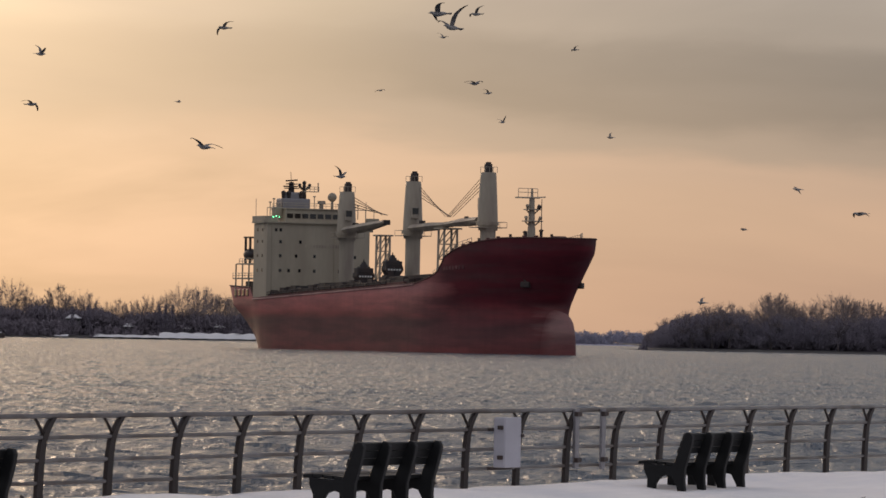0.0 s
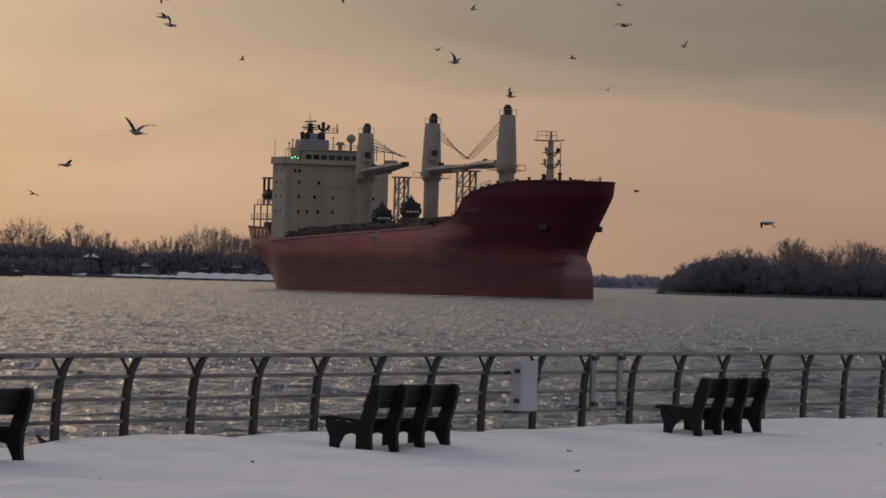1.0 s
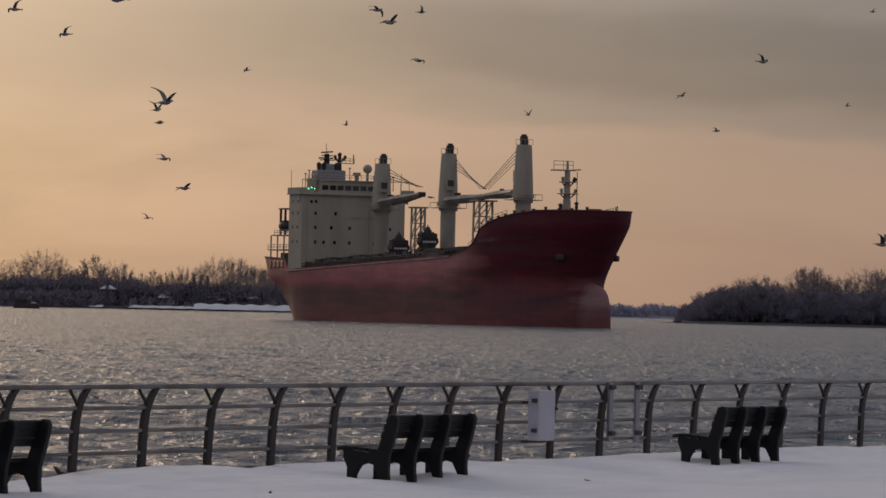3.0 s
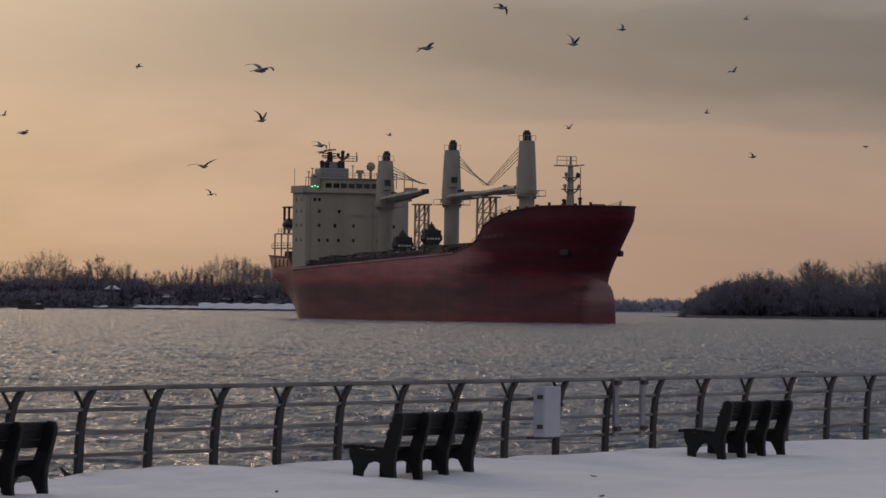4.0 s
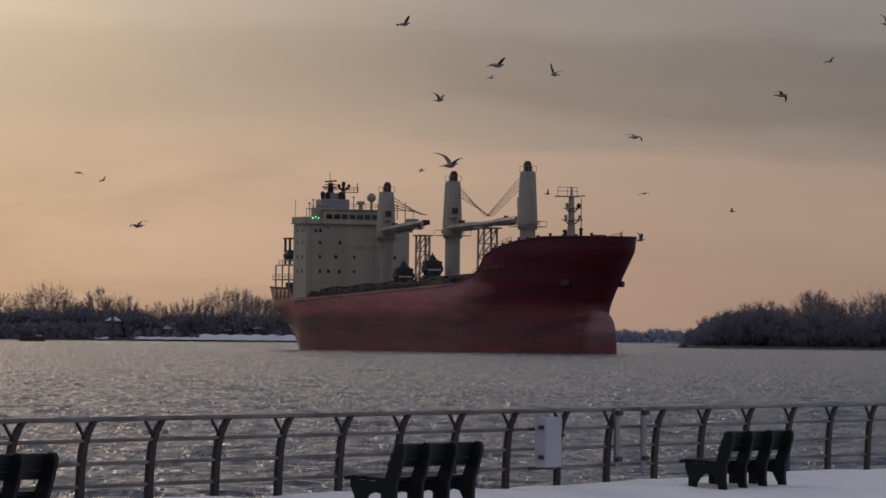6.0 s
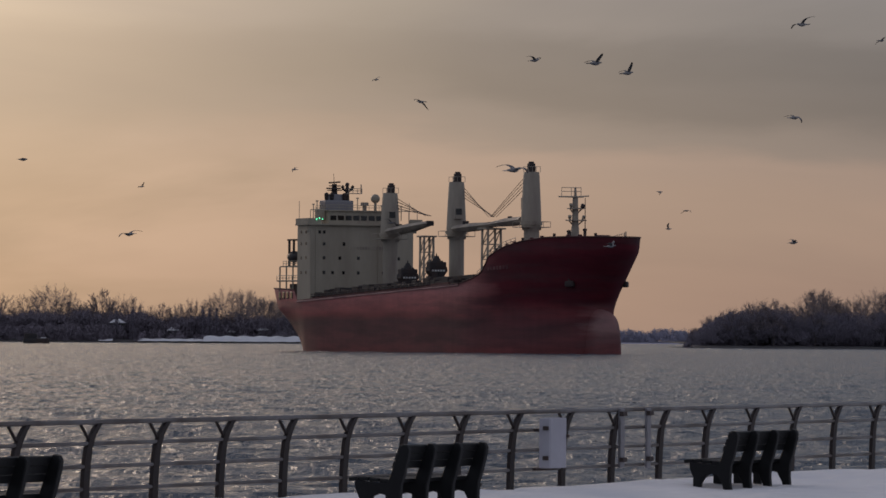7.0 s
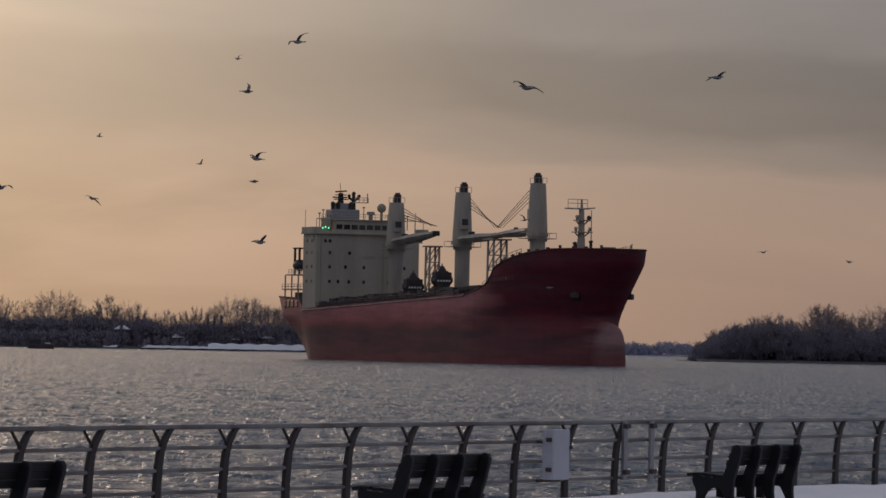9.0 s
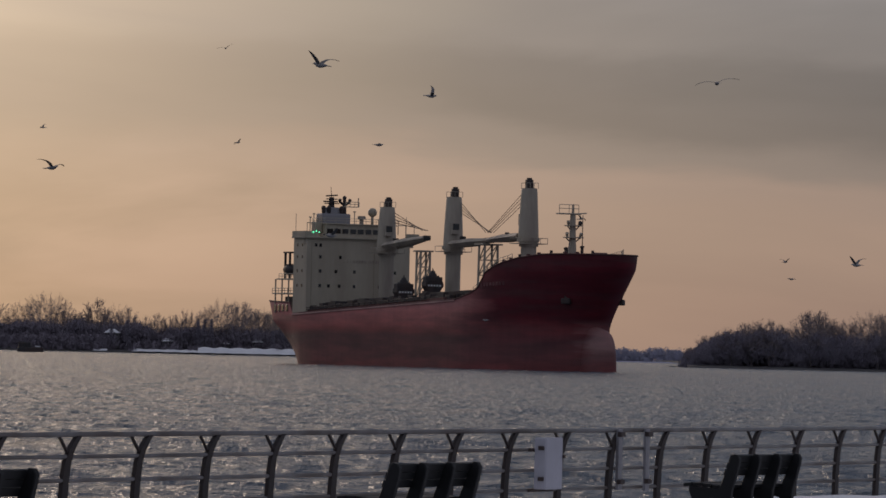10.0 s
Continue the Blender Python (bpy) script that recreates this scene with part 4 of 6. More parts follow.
def clump_mesh(name, mat, seed, spots, leaf):
    """Many small crossed blades round given spots: brush, conifer boughs or distant woods."""
    rng = np.random.default_rng(seed)
    vs, fs = [], []
    for x, y, z, r, n in spots:
        c = rng.normal(0, 0.42, (n, 3)) * r + (x, y, z)
        a = rng.normal(0, 1, (n, 3)) * (0.5, 0.5, 1.0)
        b = rng.normal(0, 1, (n, 3))
        a *= (leaf * rng.uniform(0.6, 1.4, (n, 1))) / np.linalg.norm(a, axis=1, keepdims=True)
        b *= (leaf * 0.7) / np.linalg.norm(b, axis=1, keepdims=True)
        c[:, 2] = np.maximum(c[:, 2], 0.3)
        i = len(vs)
        vs += np.stack([c - a, c + b, c + a], 1).reshape(-1, 3).tolist()
        fs += (np.arange(n * 3).reshape(-1, 3) + i).tolist()
    me = bpy.data.meshes.new(name)
    me.from_pydata(vs, [], fs)
    me.materials.append(mat)
    return me


def land(name, label, x0, x1, y0, deep, high, mat, snow=False, seed=1):
    """A low bank with a sloping shore."""
    rng = np.random.default_rng(seed)
    xs = np.linspace(x0, x1, 80)
    prof = [(0, -1.0), (3, 0.4), (12, high * 0.6), (40, high), (deep, high + 1)]
    off = np.cumsum(rng.normal(0, 1.2, 80))
    pts = np.array([[(x, y0 + o + d, z * (0.9 + 0.2 * rng.random()) if d < 50 else z) for x, o in zip(xs, off)] for d, z in prof])
    ob = new(name, grid_mesh(name, pts, mat))
    return tagged(ob, label, "shore", kind="structure")


def put_tree(meshes, x, y, z, s, turn, label):
    t = thing("bare_tree", pose(x, y, z, 0, 0, turn) @ Matrix.Diagonal((s, s, s, 1)), label, "tree", "bare trees on the far shores")
    part("trunk", meshes[0], None, t)
    part("crown", meshes[1], None, t)


def build_far():
    rng = random.Random(21)
    kinds = [bare_tree_meshes(40 + k, 20, sp, 6) for k, sp in enumerate((0.85, 1.1, 0.95, 1.25))]
    # left bank
    Y, K = 2300, 0.9
    land("shore_left", "low dark wooded river bank", -420, -40, Y, 300, 1.5, LAND, seed=2)
    # bearing steps to metres along the bank
    def lx(px):
        return (px - 784) * Y / 8961
    for px, tall in ((-230, 25), (-190, 27), (-150, 24), (-110, 26), (-70, 25), (-36, 24), (-4, 28), (24, 29), (44, 22), (84, 20), (120, 26.5), (133, 21), (150, 24), (167, 22.5), (200, 18.5), (228, 19.5), (256, 18.5),
                     (280, 21.5), (296, 20), (332, 25), (350, 27.5), (368, 27), (386, 25.5), (402, 23), (416, 24), (432, 22.5), (448, 23.5), (466, 22), (486, 21), (505, 21), (522, 20)):
        put_tree(kinds[rng.randrange(4)], lx(px), Y + 45 + rng.uniform(0, 60), 1.0, tall * K / 20, rng.uniform(0, 360), "tall bare winter tree above the far wooded shore")
    spots, inner = [], []
    for px in np.arange(-220, 540, 1.3):
        top = K * (19.0 if px < 120 else (18.0 if px < 190 else 16.0))
        top *= rng.uniform(0.82, 1.1) * (0.93 + 0.12 * math.sin(px * 0.09) * math.sin(px * 0.023))
        for k in range(4):
            inner.append((lx(px + rng.uniform(-2, 2)), Y + rng.uniform(36, 60), rng.uniform(0.05, 0.75) * top, 2.4, 70))
        if px < 150 or rng.random() < 0.12:
            inner.append((lx(px), Y + rng.uniform(8, 26), rng.uniform(1.0, 7.0) if px < 200 else rng.uniform(1.0, 4.5), 1.6, 50))
        for k in range(3):
            spots.append((lx(px + rng.uniform(-3, 3)), Y + rng.uniform(40, 80), rng.uniform(0.45, 0.85) * top, 2.6, 95))
    o = new("undergrowth", clump_mesh("undergrowth", BRUSH, 5, inner, 0.8))
    tagged(o, "thick dark undergrowth on the far bank", "brush", kind="stuff")
    o = new("brush", clump_mesh("brush", BRUSH, 4, spots, 0.30))
    tagged(o, "dense dark leafless brush along the far shore", "brush", kind="stuff")
    for px, hgt in ((305, 15), (318, 16), (330, 16), (452, 15.5), (180, 15), (150, 14), (440, 11)):
        conifer(lx(px), Y + 25 + rng.uniform(0, 15), 0.8, hgt, rng)
    # snow bank and lawns by the water
    for n, (xa, xb, ya, h) in enumerate(((311, 490, 2, 3.3), (194, 314, 2, 1.9), (125, 150, 2, 1.5), (488, 560, 2, 2.2))):
        pts = np.array([[(lx(x), Y + ya + d, z * (0.92 + 0.08 * math.sin(x * 0.21 + d * 0.2)) + 0.1) for x in np.linspace(xa, xb, 40)] for d, z in ((5, 0.75), (6, 1.2), (7.5, h * 0.8), (11, h), (16, h + 0.1))])
        o = new("snow_bank", grid_mesh("snow_bank", pts, SNOW))
        tagged(o, "white snow bank along the far shore", "snow", kind="structure")
    for px, wid, hh, dz in ((150, 6.6, 4.2, 7.6), (251, 5.0, 3.6, 4.6), (412, 4.6, 3.2, 5.2), (355, 3.4, 2.6, 4.6)):
        far_house(lx(px), Y + 38, dz - 1.0, wid, hh)
    # a low dark workboat moored off the left bank
    b = thing("moored_boat", pose(lx(17) * 0.8, Y * 0.8, 0), "small dark workboat lying off the far shore", "boat")
    bm = NEW()
    box(bm, (0, 0, 0.7), (9.5, 3.2, 2.4), bevel=0.5)
    part("hull", bm, DARK, b)
    bm = NEW()
    box(bm, (-2, 0, 2.6), (4.5, 2.4, 2.0), bevel=0.3)
    cab = part("cabin", bm, DARK, b)
    bm = NEW()
    box(bm, (2.6, 0, 2.1), (1.8, 2.0, 0.4), bevel=0.1)
    part("snow_cap", bm, SNOW, b, "snow lying on the deck")
    # right island
    Y2 = 1760
    def ix(px):
        return (px - 784) * Y2 / 8961
    land("shore_right", "dark low wooded island shore", ix(1180), ix(2100), Y2, 300, 1.2, LAND, seed=3)
    spots = []
    prof = [(1176, 0.8), (1184, 2), (1192, 5.5), (1206, 7.5), (1220, 10.4), (1250, 13.2), (1283, 14.2), (1310, 15.2), (1333, 15.3), (1353, 14), (1376, 12.5), (1410, 13.5), (1450, 13.5), (1480, 14.2), (1500, 12), (1530, 14), (2100, 14)]
    inner = []
    for px in np.arange(1184, 1760, 1.6):
        top = np.interp(px, [p for p, _ in prof], [v for _, v in prof]) * rng.uniform(0.86, 1.02)
        for k in range(5):
            z = rng.uniform(0.3, 0.95) * top
            inner.append((ix(px + rng.uniform(-3, 3)), Y2 + rng.uniform(25, 60), rng.uniform(0.03, 0.86) * top, 1.7, 70))
            spots.append((ix(px + rng.uniform(-4, 4)), Y2 + rng.uniform(10, 60), z, 1.9, 95))
    o = new("island_undergrowth", clump_mesh("island_undergrowth", CONIFER, 7, inner, 0.62))
    tagged(o, "thick dark trees and undergrowth on the island", "woods", kind="stuff")
    o = new("island_brush", clump_mesh("island_brush", CONIFER, 6, spots, 0.23))
    tagged(o, "dense dark trees covering the island", "woods", kind="stuff")
    for px, tall in ((1392, 18), (1404, 20), (1416, 20.6), (1428, 19), (1440, 17), (1456, 15.5), (1472, 16.5), (1482, 17.5), (1512, 20), (1524, 20.5), (1540, 20), (1560, 18.5), (1585, 19), (1615, 18), (1650, 19),
                     (1372, 14.5), (1346, 15.5), (1330, 16.6), (1312, 17), (1298, 16), (1262, 14), (1196, 6.5), (1188, 6.8), (1225, 11)):
        put_tree(kinds[rng.randrange(4)], ix(px), Y2 + 20 + rng.uniform(0, 40), 0.8, tall / 20, rng.uniform(0, 360), "tall bare winter tree rising from the dark island woods")
    # distant bank between ship and island, its haze carried by the pale colour
    Y3 = 3600
    land("shore_distant", "distant wooded shore with haze put into its colour", -900, 1500, Y3, 400, 1.0, FARWOOD_HAZED, seed=5)
    spots = []
    for px in np.arange(960, 1300, 1.5):
        x = (px - 784) * Y3 / 8961
        top = 9.5 + 2.0 * math.sin(px * 0.11) * math.sin(px * 0.037 + 1)
        for k in range(3):
            spots.append((x + rng.uniform(-2, 2), Y3 + rng.uniform(10, 60), rng.uniform(0.05, 0.9) * top * rng.uniform(0.85, 1.05), 2.4, 90))
    o = new("distant_woods", clump_mesh("distant_woods", FARWOOD_HAZED, 9, spots, 0.75))
    tagged(o, "distant shore woods with haze put into their pale colour", "woods", kind="stuff")


def conifer(x, y, z, hgt, rng):
    t = thing("conifer", pose(x, y, z), "narrow dark conifer on the far shore", "tree", "conifers on the far shore")
    bm = NEW()
    tube(bm, (0, 0, 0), (0, 0, hgt * 0.95), 0.25, 0.05, n=6)
    part("trunk", bm, BARK, t)
    spots = [(0, 0, hgt * k / 16, 0.4 + (1 - k / 16) * hgt * 0.15, 50) for k in range(1, 16)]
    part("crown", clump_mesh("crown", CONIFER, int(hgt * 10), spots, 0.45), None, t)


def far_house(x, y, z, wid, hh):
    h = thing("house", pose(x, y, z, 0, 0, 8), "small house with snow-covered roof on the far shore", "house", "houses on the far shore")
    bm = NEW()
    box(bm, (0, 0, hh * 0.3 - 3.5), (wid, wid * 0.7, hh * 0.6 + 7))
    part("wall", bm, HOUSEWALL, h)
    bm = NEW()
    w, d = wid * 0.6, wid * 0.45
    pts = [(-w, -d, hh * 0.58), (w, -d, hh * 0.58), (w, d, hh * 0.58), (-w, d, hh * 0.58), (-w * 0.35, 0, hh), (w * 0.35, 0, hh)]
    v = [bm.verts.new(p) for p in pts]
    for f in ((0, 1, 5, 4), (1, 2, 5), (2, 3, 4, 5), (3, 0, 4), (3, 2, 1, 0)):
        bm.faces.new([v[i] for i in f])
    part("roof", bm, SNOW, h, "snow-covered hipped roof")
    for k in (-0.28, 0.1, 0.34):
        bm = NEW()
        box(bm, (wid * k, -wid * 0.35 - 0.03, hh * 0.33), (0.9, 0.08, 1.1))
        part("window", bm, GLASS, h)


water, chop = build_water()
build_ground()
build_fence()
build_benches()
build_cabinet()
build_cleats()
build_leaves()
ship = build_ship()
build_far()


# ---- gulls ----
def gull_meshes():
    """Body with tail, head and beak; one wing of two tapered sections with a dark tip. x forward, z up."""
    bm = NEW()
    n, ring = 10, []
    for x, r, z in ((-0.30, 0.012, 0.01), (-0.24, 0.035, 0.01), (-0.12, 0.07, 0.0), (0.02, 0.085, -0.01), (0.12, 0.07, 0.0), (0.17, 0.048, 0.025), (0.21, 0.045, 0.035), (0.245, 0.025, 0.03), (0.26, 0.012, 0.025), (0.30, 0.006, 0.015)):
        ring.append([bm.verts.new((x, r * math.cos(6.2832 * i / n), z + r * 0.9 * math.sin(6.2832 * i / n))) for i in range(n)])
    for a, b in zip(ring, ring[1:]):
        for i in range(n):
            bm.faces.new((a[i], a[(i + 1) % n], b[(i + 1) % n], b[i]))
    bm.faces.new(ring[0]), bm.faces.new(ring[-1])
    body = to_mesh(bm, "body", GULL, True)
    bm = NEW()
    pts = [(-0.20, -0.035), (-0.40, -0.085), (-0.41, 0.0), (-0.40, 0.085), (-0.20, 0.035)]
    f = bm.faces.new([bm.verts.new((x, y, 0.012)) for x, y in pts])
    ex = bmesh.ops.extrude_face_region(bm, geom=[f])["geom"]
    bmesh.ops.translate(bm, verts=[v for v in ex if isinstance(v, bmesh.types.BMVert)], vec=(0, 0, -0.012))
    tail = to_mesh(bm, "tail", GULL)
    res = [body, tail]
    for sg in (1, -1):
        for lo, hi, mat in ((0, 4, GULLWING), (3, 6, DARK)):
            bm = NEW()
            secs = [(0.0, 0.08, -0.08, 0.0), (0.20, 0.11, -0.06, 0.07), (0.40, 0.10, -0.04, 0.10), (0.60, 0.04, -0.06, 0.085), (0.74, -0.02, -0.09, 0.055), (0.84, -0.09, -0.12, 0.02)]
            rows = []
            for y, le, te, z in secs[lo:hi]:
                rows.append([bm.verts.new((le, sg * y, z)), bm.verts.new(((le * 0.6 + te * 0.4), sg * y, z + 0.014)), bm.verts.new((te, sg * y, z)), bm.verts.new(((le + te) / 2, sg * y, z - 0.004))])
            for a, b in zip(rows, rows[1:]):
                for k in range(4):
                    bm.faces.new((a[k], a[(k + 1) % 4], b[(k + 1) % 4], b[k]))
            bm.faces.new(rows[0]), bm.faces.new(rows[-1])
            res.append(to_mesh(bm, "wing" if lo == 0 else "wing_tip", mat))
    return res


GULL = material("gull_plumage", (0.34, 0.32, 0.31), 0.8, vary=0.1, scale=8, second=(0.30, 0.29, 0.30), bump=0.1)
GULLWING = material("gull_wing", (0.24, 0.22, 0.22), 0.8, vary=0.15, scale=10, second=(0.16, 0.15, 0.15), bump=0.1)


def build_gulls(count):
    body, tail, wl, tl, wr, tr = gull_meshes()
    flock = []
    for k in range(count):
        g = thing("gull", pose(0, 0, 50), "grey gull with dark wing tips in flight over the river", "bird", "gulls over the river")
        part("body", body, None, g)
        part("tail", tail, None, g)
        wings = []
        for me, tip, sg in ((wl, tl, 1), (wr, tr, -1)):
            w = part("wing", me, None, g)
            w.matrix_basis = pose(0.02, 0.05 * sg, 0.03)
            part("wing_tip", tip, None, w, "dark wing tip")
            wings.append((w, sg))
        flock.append((g, wings, k))
    return flock


def fly(bird, rows):
    """Key one gull's flight and the beat of its wings."""
    g, wings, k = bird
    rng = random.Random(100 + k)
    bank, climb = rng.uniform(-18, 18), rng.uniform(-6, 8)
    walk(g, [(t, pose(x, y, z, bank, -climb, yaw)) for t, x, y, z, yaw in rows])
    beat, ph = rng.uniform(2.4, 3.2), rng.uniform(0, 6.28)
    gliding = k % 2 == 1
    mid, amp = (rng.uniform(0, 8), 7) if gliding else (rng.uniform(2, 12), rng.uniform(15, 27))
    step = 0.25 if gliding else 0.1
    times = np.arange(0, 10 + step / 2, step)
    for w, sg in wings:
        walk(w, [(float(t), pose(0.02, 0.05 * sg, 0.03, sg * (mid + amp * math.sin((0.8 if gliding else beat) * 6.2832 * t + ph)), 0, 0)) for t in times])


flock = build_gulls(41)


def motions():
    """All that moves, keyed over the whole clip."""
    walk(water, [(0.0, pose(0, 0, 0)), (10.0, pose(6.0, -4.0, 0))])
    walk(chop, [(0.0, pose(0, 0, 0)), (10.0, pose(9.0, 3.0, 0))])
    walk(ship, [(0.0, pose(*SHIP_AT, 0, 0, SHIP_YAW)), (10.0, pose(SHIP_AT[0] + 0.2, SHIP_AT[1] - 1.2, SHIP_AT[2], 0, 0, SHIP_YAW))])
    fly(flock[0], [(0, -18.8, 239, 13.4, -21), (0.5, -16.4, 239.2, 14.4, -21), (1, -13.5, 239.3, 14.8, -21), (1.3, -12, 239.4, 15, -21), (2.2, -7.9, 239.5, 15.7, -21), (2.5, -6.6, 239.5, 16.3, -21), (3.8, 0.3, 239.6, 17, -21), (4, 1.6, 239.6, 16.9, -21), (4.5, 5, 239.6, 16.1, -21), (5, 8.4, 239.5, 15.2, -21), (5.4, 11.1, 239.5, 14.6, -21), (5.7, 12.9, 239.4, 14.4, -21), (6.5, 18.4, 239.3, 14.3, -21), (7.3, 24.2, 239.3, 14.7, -21), (8.1, 30.1, 239.2, 15.2, -21), (8.9, 36.1, 239.2, 15.7, -21), (9.7, 42, 239.1, 16.1, -21), (10, 44.2, 239.1, 16.3, -21)])
    fly(flock[1], [(0, 2.2, 249.7, 15.3, -31), (0.5, 5, 249.6, 15.5, -31), (1, 8.6, 249.5, 15.5, -31), (1.5, 12.3, 249.3, 15.9, -31), (1.7, 13.7, 249.3, 16.2, -31), (2.5, 19.9, 249.2, 17.3, -31), (3.3, 26.5, 249.1, 18.9, -31), (4.1, 33.2, 249, 20.6, -31), (4.9, 39.9, 248.8, 22.4, -31), (5.7, 46.6, 248.7, 24.2, -31), (6.5, 53.3, 248.6, 25.9, -31), (10, 78.8, 248.6, 29.4, -31)])
    fly(flock[2], [(0, 21.8, 299.1, 11.9, 188), (0.5, 12.7, 299.6, 12.2, 188), (0.9, 5.4, 299.8, 13.5, 188), (1, 3.7, 299.8, 13.7, 188), (1.5, -4.9, 299.8, 13.7, 188), (2.3, -19.6, 299.8, 14.1, 188), (3.1, -35.2, 299.8, 15, 188), (3.9, -51, 299.8, 16, 188), (4.7, -66.9, 299.8, 16.9, 188), (10, -158, 299.8, 22.2, 188)])
    fly(flock[3], [(0, -9.4, 229.4, 16.6, 207), (0.1, -9.7, 229.4, 16.4, 207), (0.6, -11.4, 229.4, 15.4, 207), (1.4, -14.3, 229.4, 15.1, 207), (2.2, -17.4, 229.4, 15.4, 207), (3, -20.5, 229.4, 15.9, 207), (3.8, -23.6, 229.4, 16.4, 207), (4.6, -26.8, 229.4, 16.9, 207), (5.4, -29.9, 229.4, 17.3, 207), (6.2, -33, 229.4, 17.8, 207), (7, -36.2, 229.4, 18.3, 207), (7.8, -39.3, 229.4, 18.8, 207), (8.6, -42.4, 229.4, 19.3, 207), (9.4, -45.5, 229.4, 19.7, 207), (10, -47.9, 229.4, 20.1, 207)])
    fly(flock[4], [(0, 0.6, 149.7, 11.9, 214), (0.1, -0.8, 149.7, 11.4, 214), (0.3, -3.4, 149.7, 10.9, 214), (0.7, -9, 149.5, 11.2, 214), (1.4, -18.5, 148.6, 10.8, 214), (2.2, -30.1, 148.1, 10.9, 214), (10, -135.9, 148.1, 18.7, 214)])
    fly(flock[5], [(0, 0.2, 149.7, 12.3, 187), (0.3, -0.9, 149.7, 12, 187), (0.8, -2.5, 149.7, 11.2, 187), (1.6, -5.2, 149.7, 11, 187), (2.4, -8.1, 149.7, 11.3, 187), (3.2, -11.1, 149.7, 11.8, 187), (4, -14, 149.7, 12.3, 187), (4.8, -17, 149.7, 12.8, 187), (5.6, -19.9, 149.7, 13.3, 187), (6.4, -22.9, 149.7, 13.7, 187), (7.2, -25.8, 149.7, 14.2, 187), (8, -28.7, 149.7, 14.7, 187), (8.8, -31.7, 149.7, 15.2, 187), (10, -35.5, 149.7, 16.4, 187)])
    fly(flock[6], [(0, -7.1, 159.7, 8.6, 146), (0.3, -8, 159.7, 7.9, 146), (0.6, -8.7, 159.7, 7.9, 146), (1, -9.8, 159.6, 7.1, 146), (1.5, -10.8, 159.6, 7.6, 146), (1.8, -11.1, 159.5, 7.8, 146), (2.1, -10.9, 159.5, 7.8, 71), (2.5, -10.5, 159.6, 8.4, 33), (2.7, -10.1, 159.6, 8.6, 33), (3.8, -7.2, 159.7, 10.2, 33), (4, -6.5, 159.7, 10.1, 33), (4.5, -4.7, 159.8, 10.1, 33), (5, -2.9, 159.8, 9.9, 33), (5.3, -2, 159.8, 9.5, 33), (5.5, -1.5, 159.9, 8.9, 33), (5.7, -1.1, 159.9, 8.5, 33), (6.8, 1, 159.9, 7.9, 33), (7.2, 1.8, 159.9, 8.3, 33), (7.5, 2.6, 159.9, 8.6, 33), (7.7, 3.1, 159.8, 9, 33), (8, 3.4, 159.8, 9.6, 33), (8.2, 3.1, 159.8, 10, 108), (8.5, 2.6, 159.8, 10.4, 146), (8.8, 1.9, 159.8, 10.9, 146), (9, 1.5, 159.8, 11, 146), (9.3, 0.1, 159.8, 11.2, 146), (9.6, -1.7, 159.8, 11.2, 146), (9.8, -3, 159.7, 11.5, 146), (10, -4.7, 159.7, 11.6, 146)])
    fly(flock[7], [(0, -12.4, 199.7, 18.8, 24), (0.6, -10.4, 199.7, 17.8, 24), (1.4, -7.9, 199.7, 16.5, 24), (2.2, -5.3, 199.7, 15.2, 24), (3, -3, 199.7, 14, 24), (3.8, -1.7, 199.7, 13.2, 24), (4, -1.6, 199.7, 12.9, 24), (4.5, -1.5, 199.8, 12.5, 24), (5, -1.2, 199.8, 12.2, 24), (5.5, 0.1, 199.7, 12.8, 24), (5.7, 0.7, 199.7, 13, 24), (6.8, 3.4, 199.6, 14.6, 24), (7, 4.9, 199.6, 13.6, 24), (7.2, 6.1, 199.6, 13.4, 24), (7.5, 7.2, 199.6, 12.1, 24), (7.7, 7.7, 199.7, 11.5, 24), (8, 8.2, 199.6, 11.3, 24), (8.5, 8.6, 199.6, 12.2, 24), (9, 9.4, 199.5, 13.6, 24), (9.5, 10, 199.4, 14.3, 24), (10, 9.6, 199.5, 13.5, 99)])
    fly(flock[8], [(0, -65.5, 229.3, 24.7, 21), (1.3, -53.2, 229.3, 23.4, 21), (2.1, -44.4, 229.3, 22.2, 21), (2.9, -35.7, 229.3, 20.9, 21), (3.7, -26.9, 229.3, 19.6, 21), (4.5, -18.3, 229.3, 18.4, 21), (5.3, -10.2, 229.3, 17.8, 21), (5.5, -8.3, 229.4, 17.8, 21), (5.7, -6.4, 229.4, 17.7, 21), (6.8, 6, 229.6, 14.5, 21), (7, 7.1, 229.6, 14.8, 21), (7.5, 10.2, 229.5, 14.2, 21), (7.7, 11.4, 229.4, 14.6, 21), (8, 13.6, 229.3, 14.4, 21), (8.2, 15, 229.2, 14.1, 21), (8.5, 17.6, 229, 14.4, 21), (9.3, 24.4, 228.8, 14.8, 21), (10, 30.8, 228.5, 15.6, 21)])
